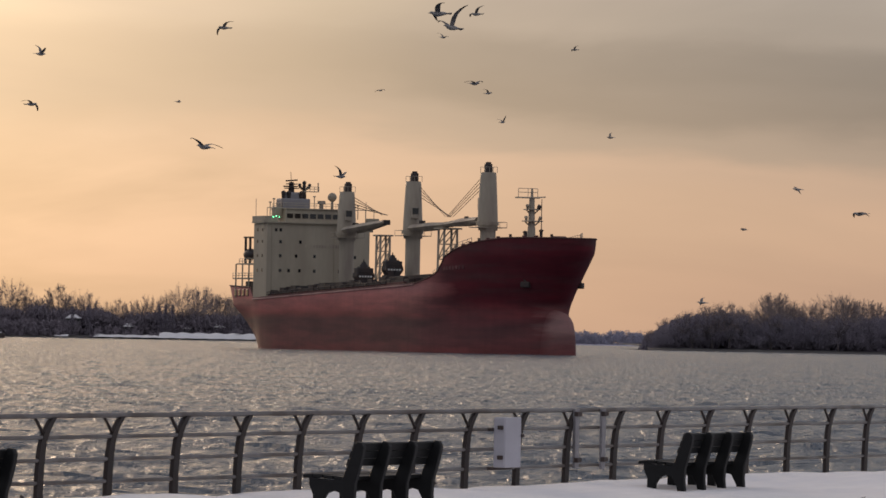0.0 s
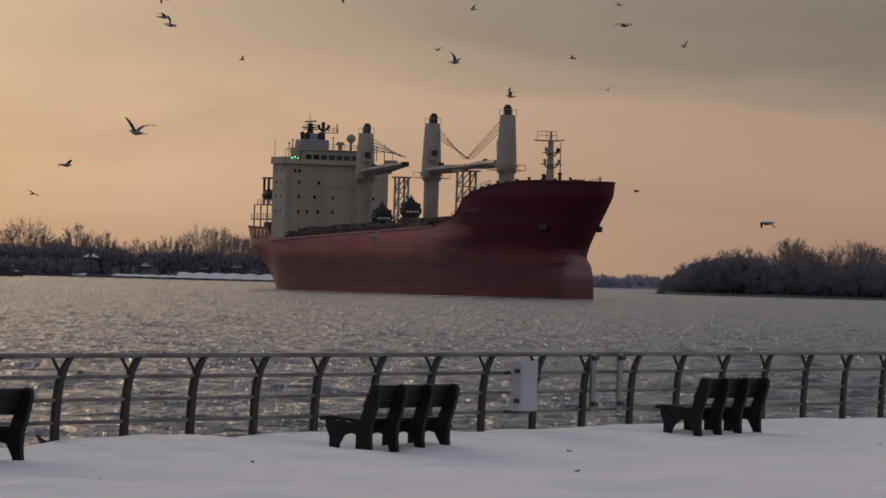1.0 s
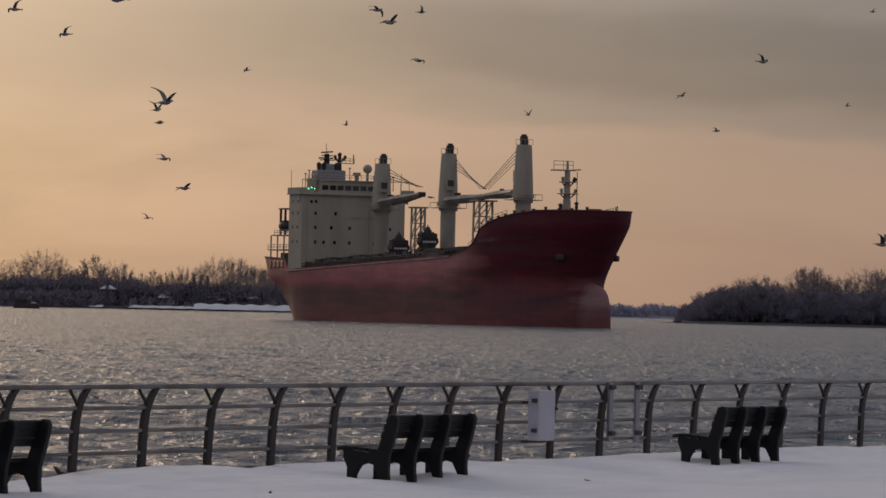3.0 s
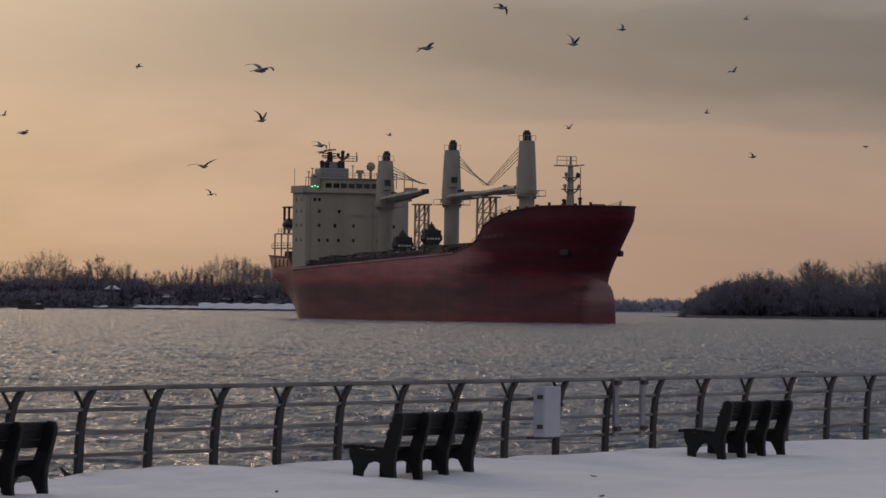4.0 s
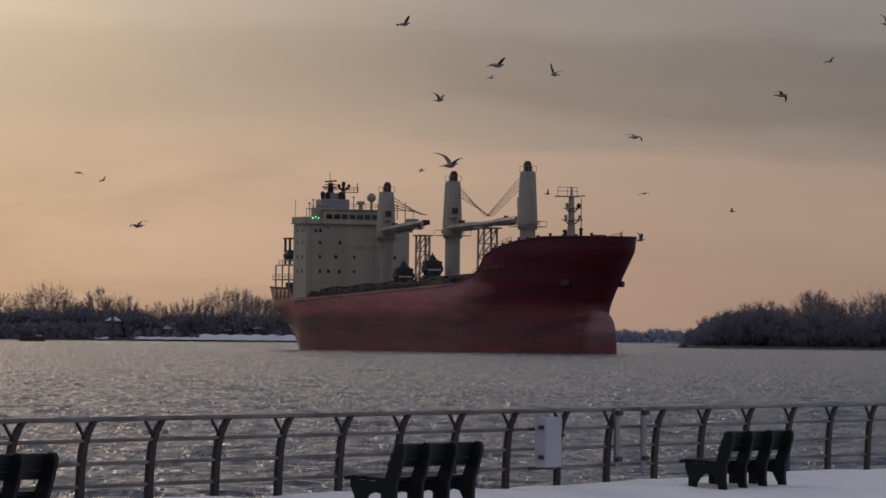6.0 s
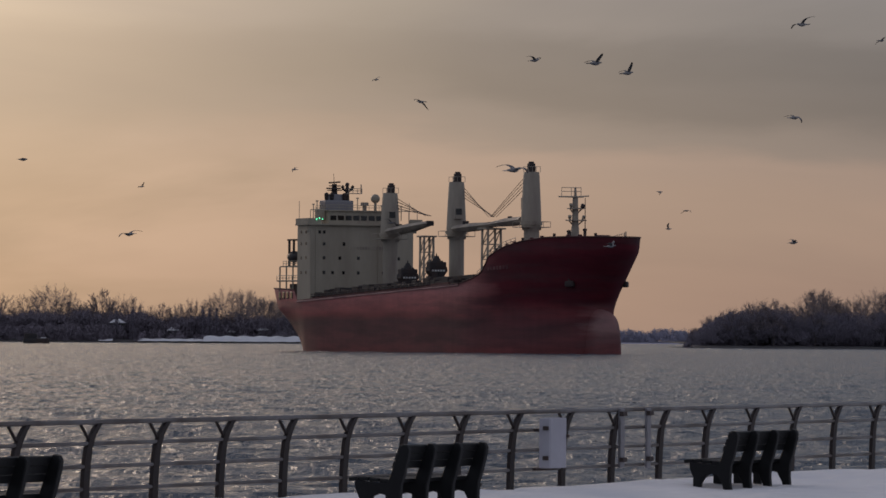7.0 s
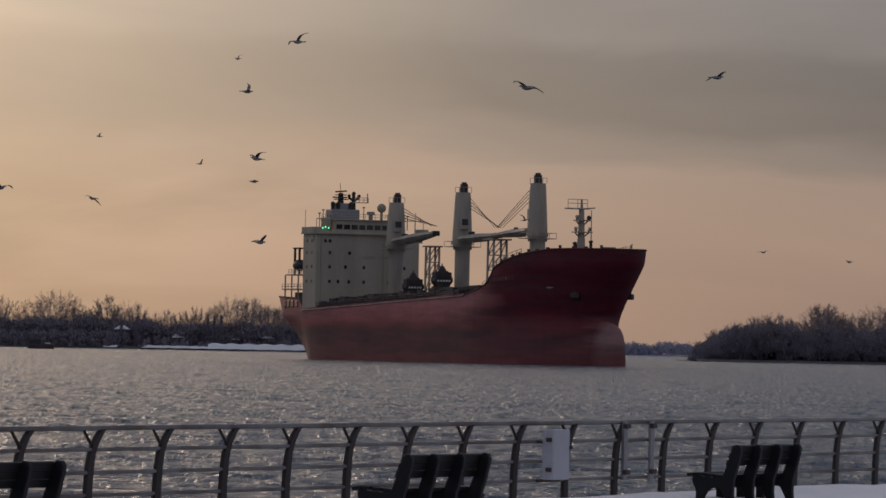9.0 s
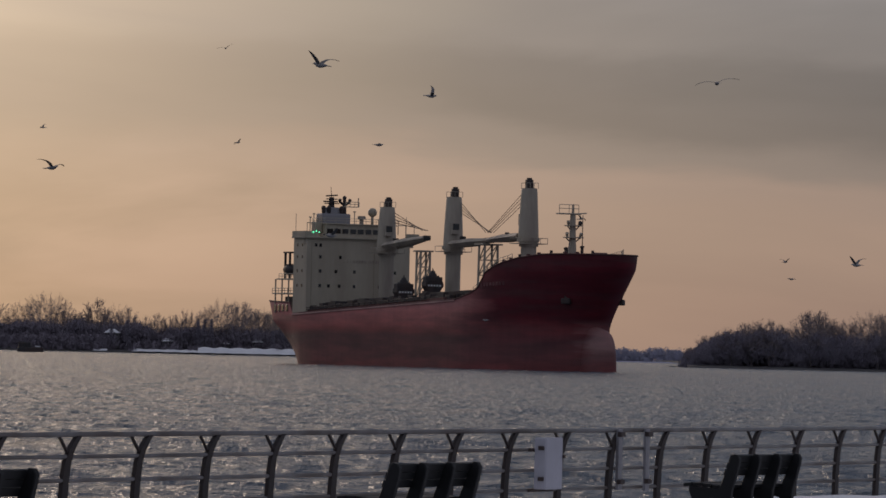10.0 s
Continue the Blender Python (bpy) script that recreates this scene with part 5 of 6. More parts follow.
    fly(flock[9], [(0, 4.6, 399.1, 22.1, -22), (0.6, 7.7, 399.1, 21.1, -22), (1.4, 11.8, 399.1, 19.9, -22), (2.2, 16, 399.1, 18.6, -22), (3, 19.9, 399.1, 17.3, -22), (3.8, 22.6, 399.1, 15.7, -22), (4, 22.6, 399.2, 14.8, -22), (4.5, 24, 399.1, 13.1, -22), (5, 27.1, 399, 12.6, -22), (5.5, 30.6, 398.7, 13.7, -22), (5.7, 31.6, 398.6, 14.2, -22), (6.5, 37.1, 398.4, 15.8, -22), (7.3, 42.9, 398.1, 17.9, -22), (8.1, 48.8, 397.9, 20.2, -22), (8.9, 54.8, 397.7, 22.4, -22), (9.7, 60.7, 397.5, 24.7, -22), (10, 62.9, 397.4, 25.5, -22)])
    fly(flock[10], [(0, -43.9, 329.3, 26.8, 2), (0.2, -41.2, 329.3, 26.5, 2), (1, -30.3, 329.3, 25.2, 2), (1.8, -19.3, 329.3, 24, 2), (2.6, -8.4, 329.3, 22.7, 2), (3.4, 2.4, 329.3, 21.5, 2), (4.2, 12.5, 329.3, 20.6, 2), (4.5, 16.1, 329.1, 20.1, 2), (5, 22, 328.8, 19.7, 2), (5.1, 23.2, 328.7, 19.7, 2), (5.9, 33.3, 328.4, 19.7, 2), (6.7, 44.1, 328.2, 20.1, 2), (7.5, 54.9, 327.9, 20.6, 2), (8.3, 65.8, 327.6, 21.1, 2), (10, 85.9, 327.6, 22.8, 2)])
    fly(flock[11], [(0, 11.9, 418.8, 26.8, 197), (0.6, 5.9, 418.8, 25.8, 197), (1.4, -2.1, 418.8, 24.6, 197), (2.2, -10.1, 418.8, 23.3, 197), (3, -18.1, 418.8, 22.2, 197), (3.8, -25.5, 418.8, 22, 197), (4, -27.2, 418.7, 22.3, 197), (4.5, -31.6, 418.3, 23, 197), (5, -35.9, 418, 23.3, 197), (5.2, -37.5, 417.8, 23.3, 197), (6, -44.7, 417.5, 24, 197), (6.8, -52.4, 417.2, 25.2, 197), (7.6, -60.1, 416.9, 26.5, 197), (8.4, -67.9, 416.7, 27.8, 197), (9.2, -75.6, 416.4, 29.1, 197), (10, -83.4, 416.1, 30.4, 197)])
    fly(flock[12], [(0, -33.6, 269.6, 17.8, -26), (0.1, -33, 269.6, 17.6, -26), (0.9, -28.4, 269.6, 16.3, -26), (1.7, -23.8, 269.6, 15, -26), (2.5, -19.2, 269.6, 13.8, -26), (3.3, -14.7, 269.6, 12.7, -26), (4.1, -10.4, 269.6, 12.5, -26), (4.5, -8.4, 269.7, 13.1, -26), (5, -6, 269.7, 13.8, -26), (5.5, -3.8, 269.7, 14.6, -26), (5.7, -2.9, 269.7, 14.9, -26), (6.5, 0.9, 269.7, 16.3, -26), (7.3, 4.9, 269.7, 18.4, -26), (8.1, 9, 269.7, 20.6, -26), (8.9, 13.1, 269.7, 22.8, -26), (9.7, 17.1, 269.7, 25, -26), (10, 18.7, 269.7, 25.9, -26)])
    fly(flock[13], [(0, -38.3, 428.5, 9.4, -31), (0.6, -35.9, 428.5, 9, -31), (1, -34.9, 428.5, 9.1, -31), (1.5, -33.2, 428.7, 9.6, -31), (2, -31.2, 428.8, 9.9, -31), (2.5, -29.1, 429, 9.6, -31), (4, -21.6, 429.4, 12, -31), (4.5, -19.4, 429.4, 12.8, -31), (5, -17, 429.6, 12.4, -31), (5.2, -16.1, 429.6, 12.1, -31), (6, -12.1, 429.7, 12.1, -31), (6.8, -7.8, 429.8, 12.4, -31), (7.6, -3.5, 429.9, 12.9, -31), (8.4, 0.9, 430.1, 13.4, -31), (9.2, 5.2, 430.2, 13.9, -31), (10, 9.6, 430.3, 14.4, -31)])
    fly(flock[14], [(0, -4.5, 259.8, 10.9, -22), (0.2, -3.8, 259.8, 10.9, -22), (0.5, -2.4, 259.8, 12.1, -22), (1, 0.3, 259.8, 13.9, -22), (1.5, 3.3, 259.7, 15.1, -22), (2, 7, 259.6, 15.3, -22), (2.5, 11.1, 259.5, 15.3, -22), (2.7, 12.7, 259.4, 15.5, -22), (3.5, 19.7, 259.3, 16.1, -22), (4.3, 27, 259.2, 17.2, -22), (5.1, 34.5, 259.1, 18.4, -22), (5.9, 42, 258.9, 19.6, -22), (6.7, 49.5, 258.8, 20.8, -22), (7.5, 57, 258.7, 21.9, -22), (10, 77.4, 258.7, 24.4, -22)])
    fly(flock[15], [(0, 1, 418.4, 27.6, 34), (0.6, 8.8, 418.4, 26.6, 34), (1.4, 19, 418.4, 25.5, 34), (2.2, 28.6, 418.4, 25.5, 34), (2.5, 31.9, 418.1, 26.3, 34), (2.6, 33.1, 418, 26.3, 34), (3.4, 42.7, 417.6, 27.8, 34), (4.2, 52.9, 417.2, 29.9, 34), (5, 63.3, 416.8, 32.2, 34), (5.8, 73.6, 416.4, 34.4, 34), (6.6, 84, 416, 36.7, 34), (10, 122.2, 416, 40.1, 34)])
    fly(flock[16], [(0, -36.4, 248.9, 12.9, 26), (0.3, -34, 248.9, 12.4, 26), (1.1, -27.8, 248.9, 11.2, 26), (1.9, -22, 248.9, 10.4, 26), (2, -21.4, 249, 9.9, 26), (2.5, -17.9, 249.3, 9.8, 26), (2.7, -16.7, 249.3, 9.8, 26), (3.5, -11, 249.5, 10.1, 26), (4.3, -4.9, 249.6, 10.9, 26), (5.1, 1.3, 249.8, 11.7, 26), (5.9, 7.5, 250, 12.6, 26), (6.7, 13.7, 250.2, 13.4, 26), (7.5, 19.8, 250.3, 14.3, 26), (8.3, 26, 250.5, 15.1, 26), (9.1, 32.2, 250.7, 16, 26), (9.9, 38.4, 250.8, 16.8, 26), (10, 39.1, 250.9, 16.9, 26)])
    fly(flock[17], [(0, -21.2, 229.6, 9.1, 24), (0.8, -18, 229.6, 7.8, 24), (1.6, -15.1, 229.6, 6.7, 24), (2.4, -13.3, 229.6, 6.5, 24), (2.5, -13.2, 229.6, 6.9, 24), (3.9, -11.9, 229.6, 8.7, 24), (4.1, -11.9, 229.6, 9.1, 99), (4.5, -12.1, 229.6, 9.2, 155), (5, -12.6, 229.6, 8.6, 155), (5.5, -13.6, 229.5, 8.1, 155), (5.7, -14.2, 229.5, 7.9, 155), (6.8, -15.5, 229.4, 7.3, 155), (7.5, -14.8, 229.5, 7.5, 80), (8, -13.2, 229.6, 7.2, 24), (8.8, -10.5, 229.7, 7.3, 24), (9.6, -7.6, 229.8, 7.7, 24), (10, -6.1, 229.8, 7.9, 24)])
    fly(flock[18], [(0, -20, 259.5, 16.9, 24), (0.2, -18.8, 259.5, 16.6, 24), (1, -14.3, 259.5, 15.4, 24), (1.8, -10, 259.5, 14.9, 24), (2.2, -8, 259.6, 15, 24), (2.5, -5.8, 259.7, 14.8, 24), (2.7, -4.5, 259.7, 15.1, 24), (3.5, 1.5, 259.8, 15.7, 24), (4.3, 7.8, 259.9, 16.7, 24), (5.1, 14.3, 259.9, 17.8, 24), (5.9, 20.7, 260, 18.9, 24), (6.7, 27.2, 260.1, 20, 24), (7.5, 33.6, 260.2, 21.2, 24), (8.3, 40, 260.3, 22.3, 24), (9.1, 46.5, 260.3, 23.4, 24), (9.9, 52.9, 260.4, 24.5, 24), (10, 53.7, 260.4, 24.7, 24)])
    fly(flock[19], [(0, 2.2, 249.2, 18.7, 204), (0.6, -2.5, 249.2, 17.7, 204), (1.4, -8.7, 249.2, 16.5, 204), (2.2, -14.5, 249.2, 15.9, 204), (2.5, -16.9, 249.1, 15.9, 204), (2.7, -17.9, 249, 15.8, 204), (3.5, -23.7, 248.8, 16.1, 204), (4.3, -29.9, 248.7, 16.8, 204), (5.1, -36.1, 248.5, 17.6, 204), (5.9, -42.4, 248.4, 18.4, 204), (6.7, -48.6, 248.2, 19.2, 204), (7.5, -54.9, 248, 20, 204), (10, -71.9, 248, 22.5, 204)])
    fly(flock[20], [(0, 17, 199.2, 7.9, 195), (0.3, 15.5, 199.4, 7, 195), (1, 12.7, 199.6, 5.3, 195), (1.5, 12, 199.6, 5.1, 195), (1.8, 12.4, 199.6, 5, 120), (2.1, 12.9, 199.6, 5.3, 45), (2.5, 14.2, 199.5, 5.2, -15), (2.7, 15.2, 199.4, 5.4, -15), (3.5, 18.5, 199.3, 5.9, -15), (4.3, 22, 199.1, 6.9, -15), (5.1, 25.5, 199, 8, -15), (5.9, 29, 198.9, 9.1, -15), (6.7, 32.5, 198.7, 10.2, -15), (7.5, 36.1, 198.6, 11.3, -15), (8.3, 39.6, 198.5, 12.4, -15), (9.1, 43.1, 198.3, 13.5, -15), (10, 46.6, 198.3, 14.4, -15)])
    fly(flock[21], [(0, 16.3, 299.5, 5.1, 169), (0.1, 14.3, 299.6, 5.2, 169), (0.3, 10.3, 299.8, 5, 169), (0.6, 4.3, 300, 5.1, 169), (1.4, -12.8, 300.3, 5.4, 169), (2.2, -30.9, 300.6, 6.1, 169), (3, -49.3, 301, 6.9, 169), (3.8, -67.7, 301.3, 7.7, 169), (10, -191.7, 301.3, 13.9, 169)])
    fly(flock[22], [(0, 26.8, 429.1, 12.4, 161), (0.5, 21, 429.4, 11.5, 161), (1, 16.2, 429.6, 10.7, 161), (1.5, 11.8, 429.8, 10.8, 161), (2.3, 4.3, 430, 11.4, 161), (3.1, -3.7, 430.1, 12.4, 161), (3.9, -11.8, 430.3, 13.5, 161), (4.7, -19.9, 430.4, 14.6, 161), (5.5, -28, 430.6, 15.7, 161), (6.3, -36.1, 430.8, 16.9, 161), (7.1, -44.2, 430.9, 18, 161), (7.9, -52.3, 431.1, 19.1, 161), (8.7, -60.4, 431.2, 20.2, 161), (9.5, -68.5, 431.4, 21.3, 161), (10, -73.5, 431.5, 22, 161)])
    fly(flock[23], [(0, 78.1, 499.3, 37.9, 151), (0.4, 73, 499.3, 37.2, 151), (1.2, 62.9, 499.3, 36, 151), (2, 52.8, 499.3, 34.7, 151), (2.8, 42.6, 499.3, 33.4, 151), (3.6, 32.5, 499.3, 32.1, 151), (4.4, 22.4, 499.3, 30.8, 151), (5.2, 12.3, 499.3, 29.6, 151), (6, 2.3, 499.3, 28.4, 151), (6.8, -7.1, 499.3, 28.1, 151), (7, -9.4, 499.3, 28.2, 151), (7.5, -14.8, 499.1, 28.7, 151), (8, -18.9, 498.9, 29.4, 151), (8.5, -21.9, 498.7, 30.4, 151), (9, -23.8, 498.6, 30.9, 151), (9.5, -24.5, 498.6, 31.4, 151), (10, -24.1, 498.5, 32.2, 76)])
    fly(flock[24], [(0, 53.3, 299.7, 28, 149), (0.8, 46.9, 299.7, 26.7, 149), (1.6, 40.4, 299.7, 25.4, 149), (2.4, 34, 299.7, 24.1, 149), (3.2, 27.6, 299.7, 22.8, 149), (4, 21.1, 299.7, 21.6, 149), (4.8, 14.7, 299.7, 20.3, 149), (5.6, 8.2, 299.7, 19, 149), (6.4, 1.9, 299.7, 17.7, 149), (7.2, -4.1, 299.7, 16.3, 149), (7.5, -5.3, 299.7, 15.5, 149), (8, -9.7, 299.6, 13.8, 149), (8.5, -16.2, 299.4, 12.3, 149), (9, -22.7, 299, 11.2, 149), (9.3, -26.3, 298.7, 10.3, 149), (10, -35.2, 297.9, 8.6, 149)])
    fly(flock[25], [(0, 61.7, 219, 24.4, 213), (2.8, 44.1, 219, 21.6, 213), (3.6, 38.3, 219, 20.3, 213), (4.4, 32.6, 219, 19, 213), (5.2, 26.8, 219, 17.8, 213), (6, 21.1, 219, 16.6, 213), (6.8, 15.7, 219, 16.3, 213), (7, 14.3, 219.1, 16.4, 213), (7.5, 11.3, 219.2, 16.9, 213), (8, 6.2, 219.5, 16.6, 213), (8.5, -0.3, 219.6, 16.2, 213), (9, -7.9, 219.5, 15.9, 213), (9.3, -12.6, 219.2, 16, 213), (10, -24.1, 219, 16.2, 213)])
    fly(flock[26], [(0, -46.3, 299.3, 18.2, 8), (0.6, -40.6, 299.3, 17.2, 8), (1.4, -33.1, 299.3, 15.9, 8), (2.2, -25.5, 299.3, 14.7, 8), (3, -18, 299.3, 13.4, 8), (3.8, -10.4, 299.3, 12.1, 8), (4.6, -2.9, 299.3, 10.8, 8), (5.4, 4.7, 299.3, 9.5, 8), (6.2, 12.1, 299.3, 8.5, 8), (7, 19.1, 299.3, 8.5, 8), (7.5, 23.2, 299, 9.6, 8), (8.3, 30.2, 298.8, 11.2, 8), (9.1, 37.6, 298.5, 13.3, 8), (9.9, 45.2, 298.3, 15.6, 8), (10, 46.1, 298.2, 15.8, 8)])
    fly(flock[27], [(0, 80.1, 499.5, 28.6, 166), (0.4, 74.5, 499.5, 27.9, 166), (1.2, 63.2, 499.5, 26.6, 166), (2, 51.9, 499.5, 25.4, 166), (2.8, 40.6, 499.5, 24.1, 166), (3.6, 29.3, 499.5, 22.8, 166), (4.4, 18, 499.5, 21.5, 166), (5.2, 6.6, 499.5, 20.2, 166), (6, -4.5, 499.5, 19.2, 166), (6.8, -15, 499.5, 19, 166), (7, -17.4, 499.4, 19.3, 166), (7.5, -23.6, 499.1, 20.1, 166), (8, -29.1, 498.8, 21.1, 166), (8.5, -34.1, 498.5, 22.1, 166), (9, -37.3, 498.2, 23, 166), (9.5, -39.5, 498, 23.4, 166), (10, -41.8, 497.9, 24, 166)])
    fly(flock[28], [(0, -58.4, 248.7, 23.7, 0), (1.7, -50.9, 248.7, 22, 0), (2.5, -46.8, 248.7, 20.8, 0), (3.3, -42.7, 248.7, 19.5, 0), (4.1, -38.7, 248.7, 18.2, 0), (4.9, -34.6, 248.7, 16.9, 0), (5.7, -30.5, 248.7, 15.6, 0), (6.5, -26.5, 248.7, 14.5, 0), (7.3, -22.7, 248.7, 14, 0), (7.5, -22.1, 248.8, 13.8, 0), (8, -19.6, 249, 14.2, 0), (8.5, -15.9, 249.2, 14.9, 0), (8.7, -14.1, 249.3, 14.9, 0), (9, -11.4, 249.4, 15.2, 0), (9.6, -5.7, 249.6, 15.4, 0), (10, -1.9, 249.7, 15.3, 0)])
    fly(flock[29], [(0, 130.2, 218.3, 17.2, 205), (5.2, 52.2, 218.3, 12, 205), (6, 38.6, 218.3, 10.9, 205), (6.8, 25.8, 218.3, 10.4, 205), (7.5, 15.3, 219.3, 10.6, 205), (7.7, 12.2, 219.5, 10.7, 205), (8, 7.7, 219.7, 10.7, 205), (8.2, 4.5, 219.8, 10.9, 205), (8.5, -0.8, 219.8, 10.9, 205), (9, -9.6, 219.6, 10.8, 205), (9.3, -15.6, 219.3, 10.8, 205), (9.6, -19.3, 219, 10.5, 205), (10, -25.7, 218.4, 10.3, 205)])
    fly(flock[30], [(0, -74.5, 299.4, 23.1, -2), (2.1, -61.4, 299.4, 21, -2), (2.9, -55.7, 299.4, 19.7, -2), (3.7, -50, 299.4, 18.4, -2), (4.5, -44.3, 299.4, 17.2, -2), (5.3, -38.6, 299.4, 15.9, -2), (6.1, -32.9, 299.4, 14.6, -2), (6.9, -27.2, 299.4, 13.3, -2), (7.7, -21.6, 299.4, 12.2, -2), (8.5, -16.3, 299.4, 11.9, -2), (9, -13.2, 299.6, 12.4, -2), (9.4, -10.3, 299.6, 13, -2), (10, -5.3, 299.7, 14.9, -2)])
    fly(flock[31], [(0, -63.7, 199.2, 19.7, -32), (4.7, -41.6, 199.2, 15, -32), (5.5, -37.3, 199.2, 13.7, -32), (6.3, -32.9, 199.2, 12.4, -32), (7.1, -28.6, 199.2, 11.1, -32), (7.9, -24.3, 199.2, 9.9, -32), (8.7, -20.2, 199.2, 8.8, -32), (9.5, -17.3, 199.2, 8.7, -32), (9.8, -17, 199.2, 9.2, -32), (10, -16.2, 199.2, 9.6, -32)])
    fly(flock[32], [(0, -4.7, 479.2, 26.1, 34), (0.7, -2.2, 479.2, 25, 34), (1.5, 0.7, 479.2, 23.7, 34), (2.3, 3.5, 479.2, 22.5, 34), (3.1, 6.4, 479.2, 21.2, 34), (3.9, 9.3, 479.2, 19.9, 34), (4.7, 12.2, 479.2, 18.6, 34), (5.5, 15, 479.2, 17.3, 34), (6.3, 17.9, 479.2, 16.1, 34), (7.1, 20.8, 479.2, 14.8, 34), (7.9, 23.6, 479.2, 13.6, 34), (8.7, 26.3, 479.2, 12.7, 34), (9, 27.2, 479.1, 12.4, 34), (9.5, 28.8, 479, 11.8, 34), (10, 30, 479, 12.1, 34)])
    fly(flock[33], [(0, 80.7, 478.5, 26.6, 150), (0.5, 78, 478.5, 25.8, 150), (1.3, 73.6, 478.5, 24.6, 150), (2.1, 69.3, 478.5, 23.3, 150), (2.9, 65, 478.5, 22, 150), (3.7, 60.7, 478.5, 20.7, 150), (4.5, 56.4, 478.5, 19.4, 150), (5.3, 52, 478.5, 18.2, 150), (6.1, 47.7, 478.5, 16.9, 150), (6.9, 43.4, 478.5, 15.6, 150), (7.7, 39.3, 478.5, 14.3, 150), (8.5, 36.4, 478.5, 13, 150), (9, 35.3, 478.6, 11.6, 150), (9.5, 33.1, 478.8, 10.5, 150), (10, 30.6, 479, 10.5, 150)])
    fly(flock[34], [(0, 59.2, 449.8, 23.8, 176), (0.4, 56.8, 449.8, 23.2, 176), (1.2, 52.1, 449.8, 21.9, 176), (2, 47.3, 449.8, 20.6, 176), (2.8, 42.6, 449.8, 19.3, 176), (3.6, 37.8, 449.8, 18, 176), (4.4, 33.1, 449.8, 16.8, 176), (5.2, 28.3, 449.8, 15.5, 176), (6, 23.6, 449.8, 14.2, 176), (6.8, 18.8, 449.8, 12.9, 176), (7.6, 14.1, 449.8, 11.6, 176), (8.4, 9.7, 449.8, 10.2, 176), (9, 6.6, 449.9, 8.3, 176), (9.5, 3.8, 450, 5.6, 176), (10, 1.8, 450, 5.8, 176)])
    fly(flock[35], [(0, -64.9, 269.8, 17.6, -15), (0.8, -57.5, 269.8, 16.8, -15), (1.6, -49, 269.8, 15.6, -15), (2.4, -40.6, 269.8, 14.3, -15), (3.2, -32.1, 269.8, 13, -15), (4, -23.6, 269.8, 11.7, -15), (4.8, -15.2, 269.8, 10.4, -15), (5.6, -6.7, 269.8, 9.2, -15), (6.4, 1.6, 269.8, 8, -15), (7.2, 9.5, 269.8, 7.5, -15), (7.5, 12.4, 269.7, 7.2, -15), (7.7, 14.1, 269.6, 7.6, -15), (8, 17.3, 269.4, 7.7, -15), (8.2, 19.3, 269.3, 7.4, -15), (9, 28.2, 269.1, 7.6, -15), (9.8, 37.6, 268.8, 8.1, -15), (10, 40, 268.8, 8.3, -15)])
    fly(flock[36], [(0, 65.9, 249.1, 20.1, 147), (2.6, 53.7, 249.1, 17.5, 147), (3.4, 49.4, 249.1, 16.2, 147), (4.2, 45.1, 249.1, 14.9, 147), (5, 40.8, 249.1, 13.6, 147), (5.8, 36.4, 249.1, 12.4, 147), (6.6, 32.1, 249.1, 11.1, 147), (7.4, 27.8, 249.1, 9.8, 147), (8.2, 23.7, 249.1, 8.6, 147), (9, 20.8, 249.1, 8, 147), (9.5, 19.7, 249.2, 7.9, 147), (10, 19, 249.2, 7.5, 147)])
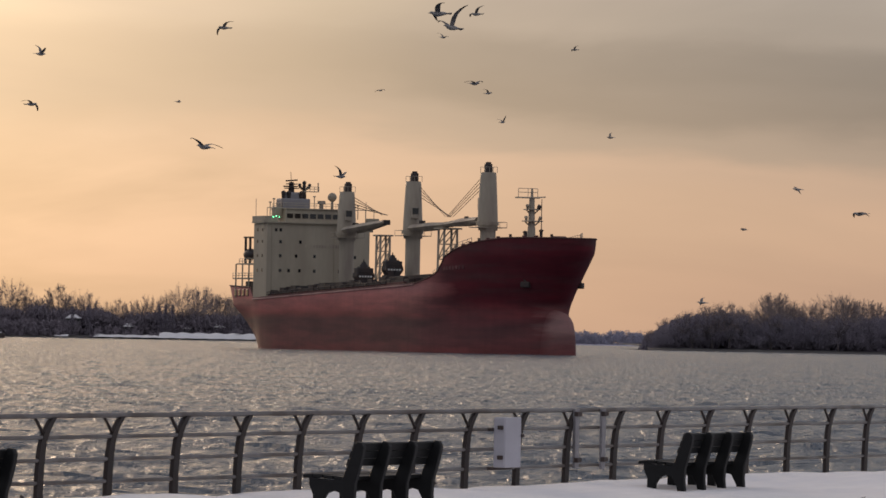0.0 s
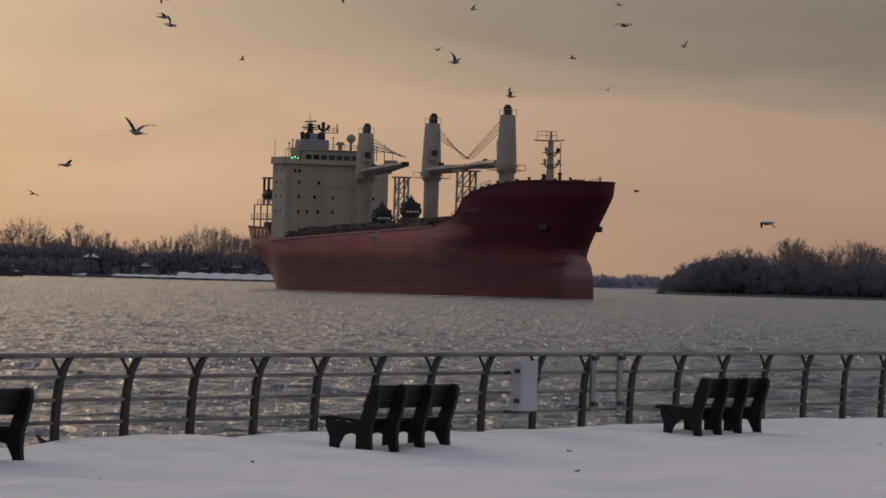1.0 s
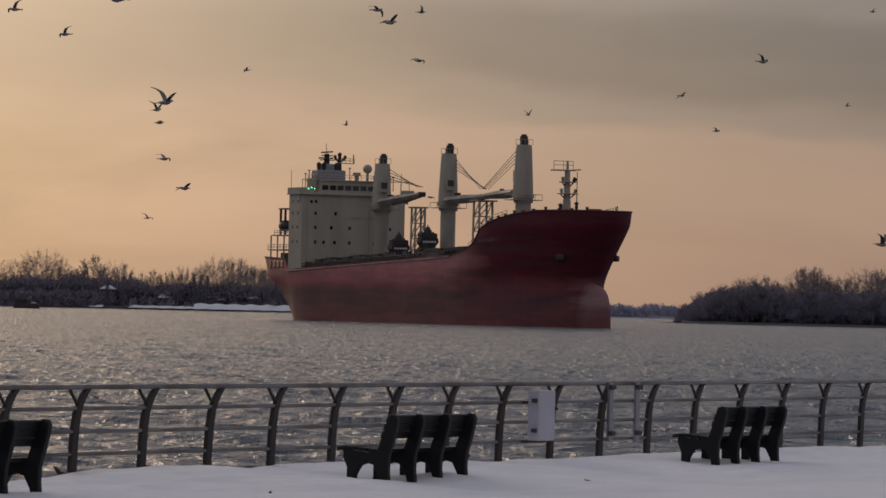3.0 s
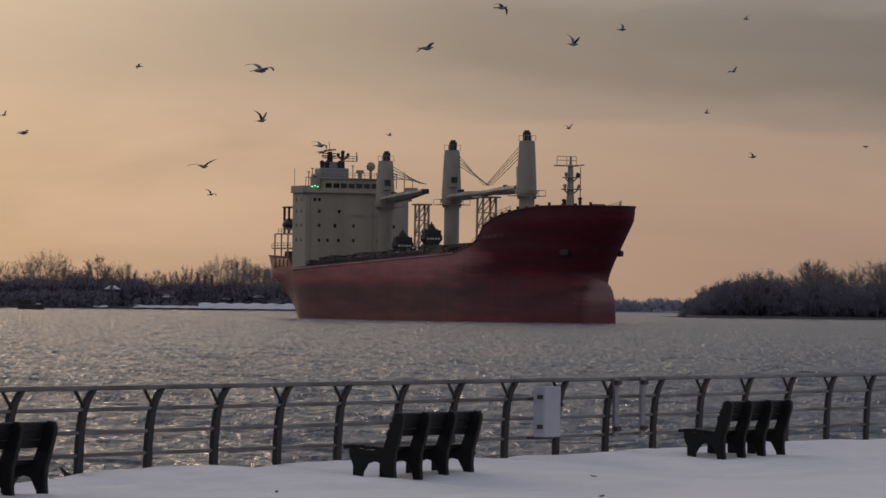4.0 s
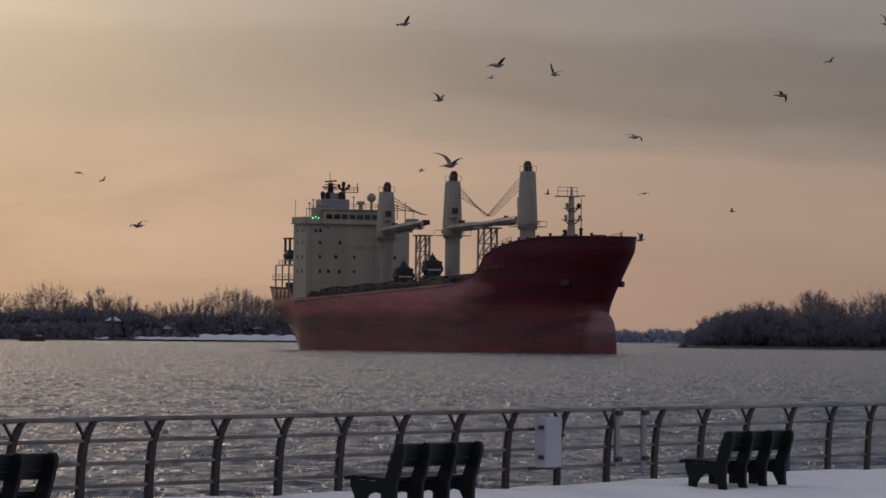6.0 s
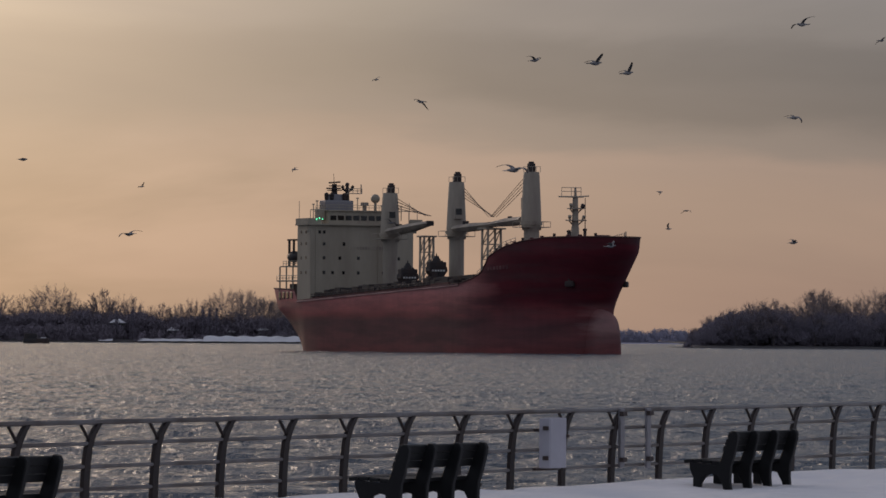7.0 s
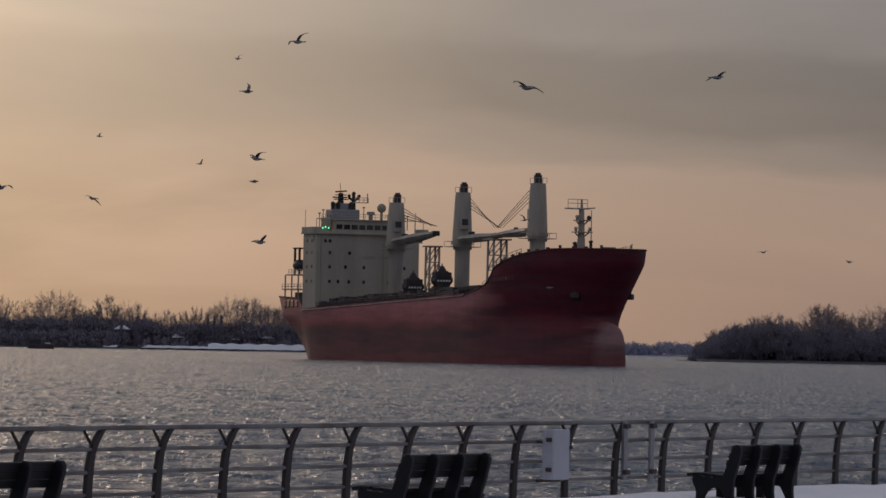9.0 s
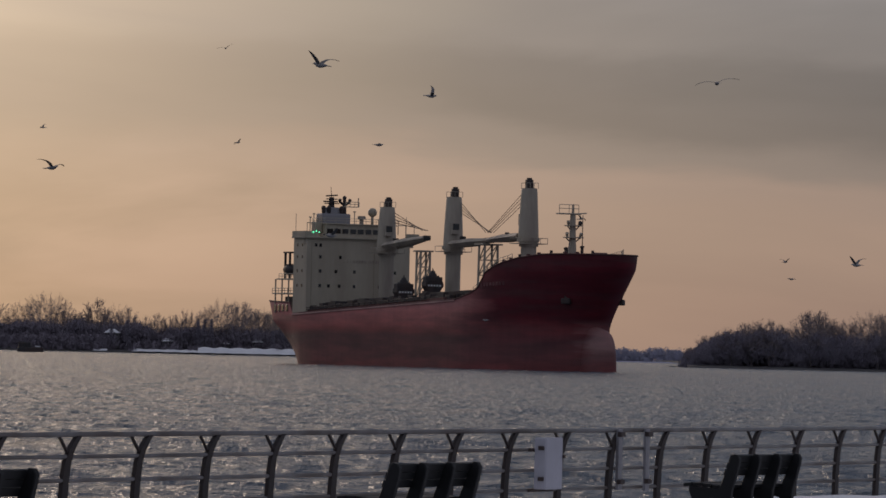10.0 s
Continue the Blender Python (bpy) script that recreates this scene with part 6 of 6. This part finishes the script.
    fly(flock[37], [(0, 14.3, 399.4, 18.8, 174), (0.5, 12.9, 399.5, 19.2, 174), (1, 12.6, 399.5, 18.1, 99), (1.5, 13, 399.5, 18.3, 24), (2.3, 14.7, 399.5, 19, 24), (3.1, 17.5, 399.5, 20.2, 24), (3.9, 20.6, 399.5, 21.4, 24), (4.7, 23.6, 399.5, 22.7, 24), (5.5, 26.6, 399.5, 24, 24), (6.3, 29.7, 399.5, 25.3, 24), (7.1, 32.7, 399.5, 26.6, 24), (7.9, 35.7, 399.5, 27.8, 24), (8.7, 38.8, 399.5, 29.1, 24), (9.5, 41.8, 399.5, 30.4, 24), (10, 43.7, 399.5, 31.2, 24)])
    fly(flock[38], [(0, 6.5, 449.5, 22, 30), (0.5, 11.2, 449.4, 22.2, 30), (1, 20.8, 449, 24, 30), (1.8, 37.2, 448.7, 26, 30), (2.6, 54.6, 448.4, 28.1, 30), (3.4, 72.3, 448, 30.4, 30), (4.2, 90, 447.7, 32.6, 30), (10, 201.3, 447.7, 38.4, 30)])
    fly(flock[39], [(0, -65.4, 498.7, 27.4, 27), (0.6, -62.4, 498.7, 26.5, 27), (1.4, -58.5, 498.7, 25.2, 27), (2.2, -54.5, 498.7, 23.9, 27), (3, -50.5, 498.7, 22.6, 27), (3.8, -46.6, 498.7, 21.4, 27), (4.6, -42.6, 498.7, 20.1, 27), (5.4, -38.7, 498.7, 18.8, 27), (6.2, -35, 498.7, 17.7, 27), (7, -32.4, 498.7, 17.5, 27), (7.5, -31.5, 498.8, 18.2, 27), (8, -29.8, 498.8, 18.9, 27), (8.5, -28.8, 498.9, 19.7, 27), (9.3, -26.1, 499, 21.1, 27), (10, -22.7, 499, 23, 27)])
    fly(flock[40], [(0, -24.8, 499.7, 25.6, 0), (0.8, -21.3, 499.7, 24.3, 0), (1.6, -17.8, 499.7, 23, 0), (2.4, -14.3, 499.7, 21.8, 0), (3.2, -10.8, 499.7, 20.5, 0), (4, -7.6, 499.7, 19.6, 0), (4.5, -5.7, 499.7, 18.9, 0), (5, -1.9, 499.7, 18.5, 0), (5.5, 2.9, 499.8, 17.4, 0), (6.3, 11.1, 499.9, 17, 0), (7.1, 19.8, 500, 17.4, 0), (7.9, 28.6, 500, 17.8, 0), (8.7, 37.5, 500.1, 18.3, 0), (9.5, 46.3, 500.2, 18.8, 0), (10, 51.8, 500.3, 19.1, 0)])


motions()
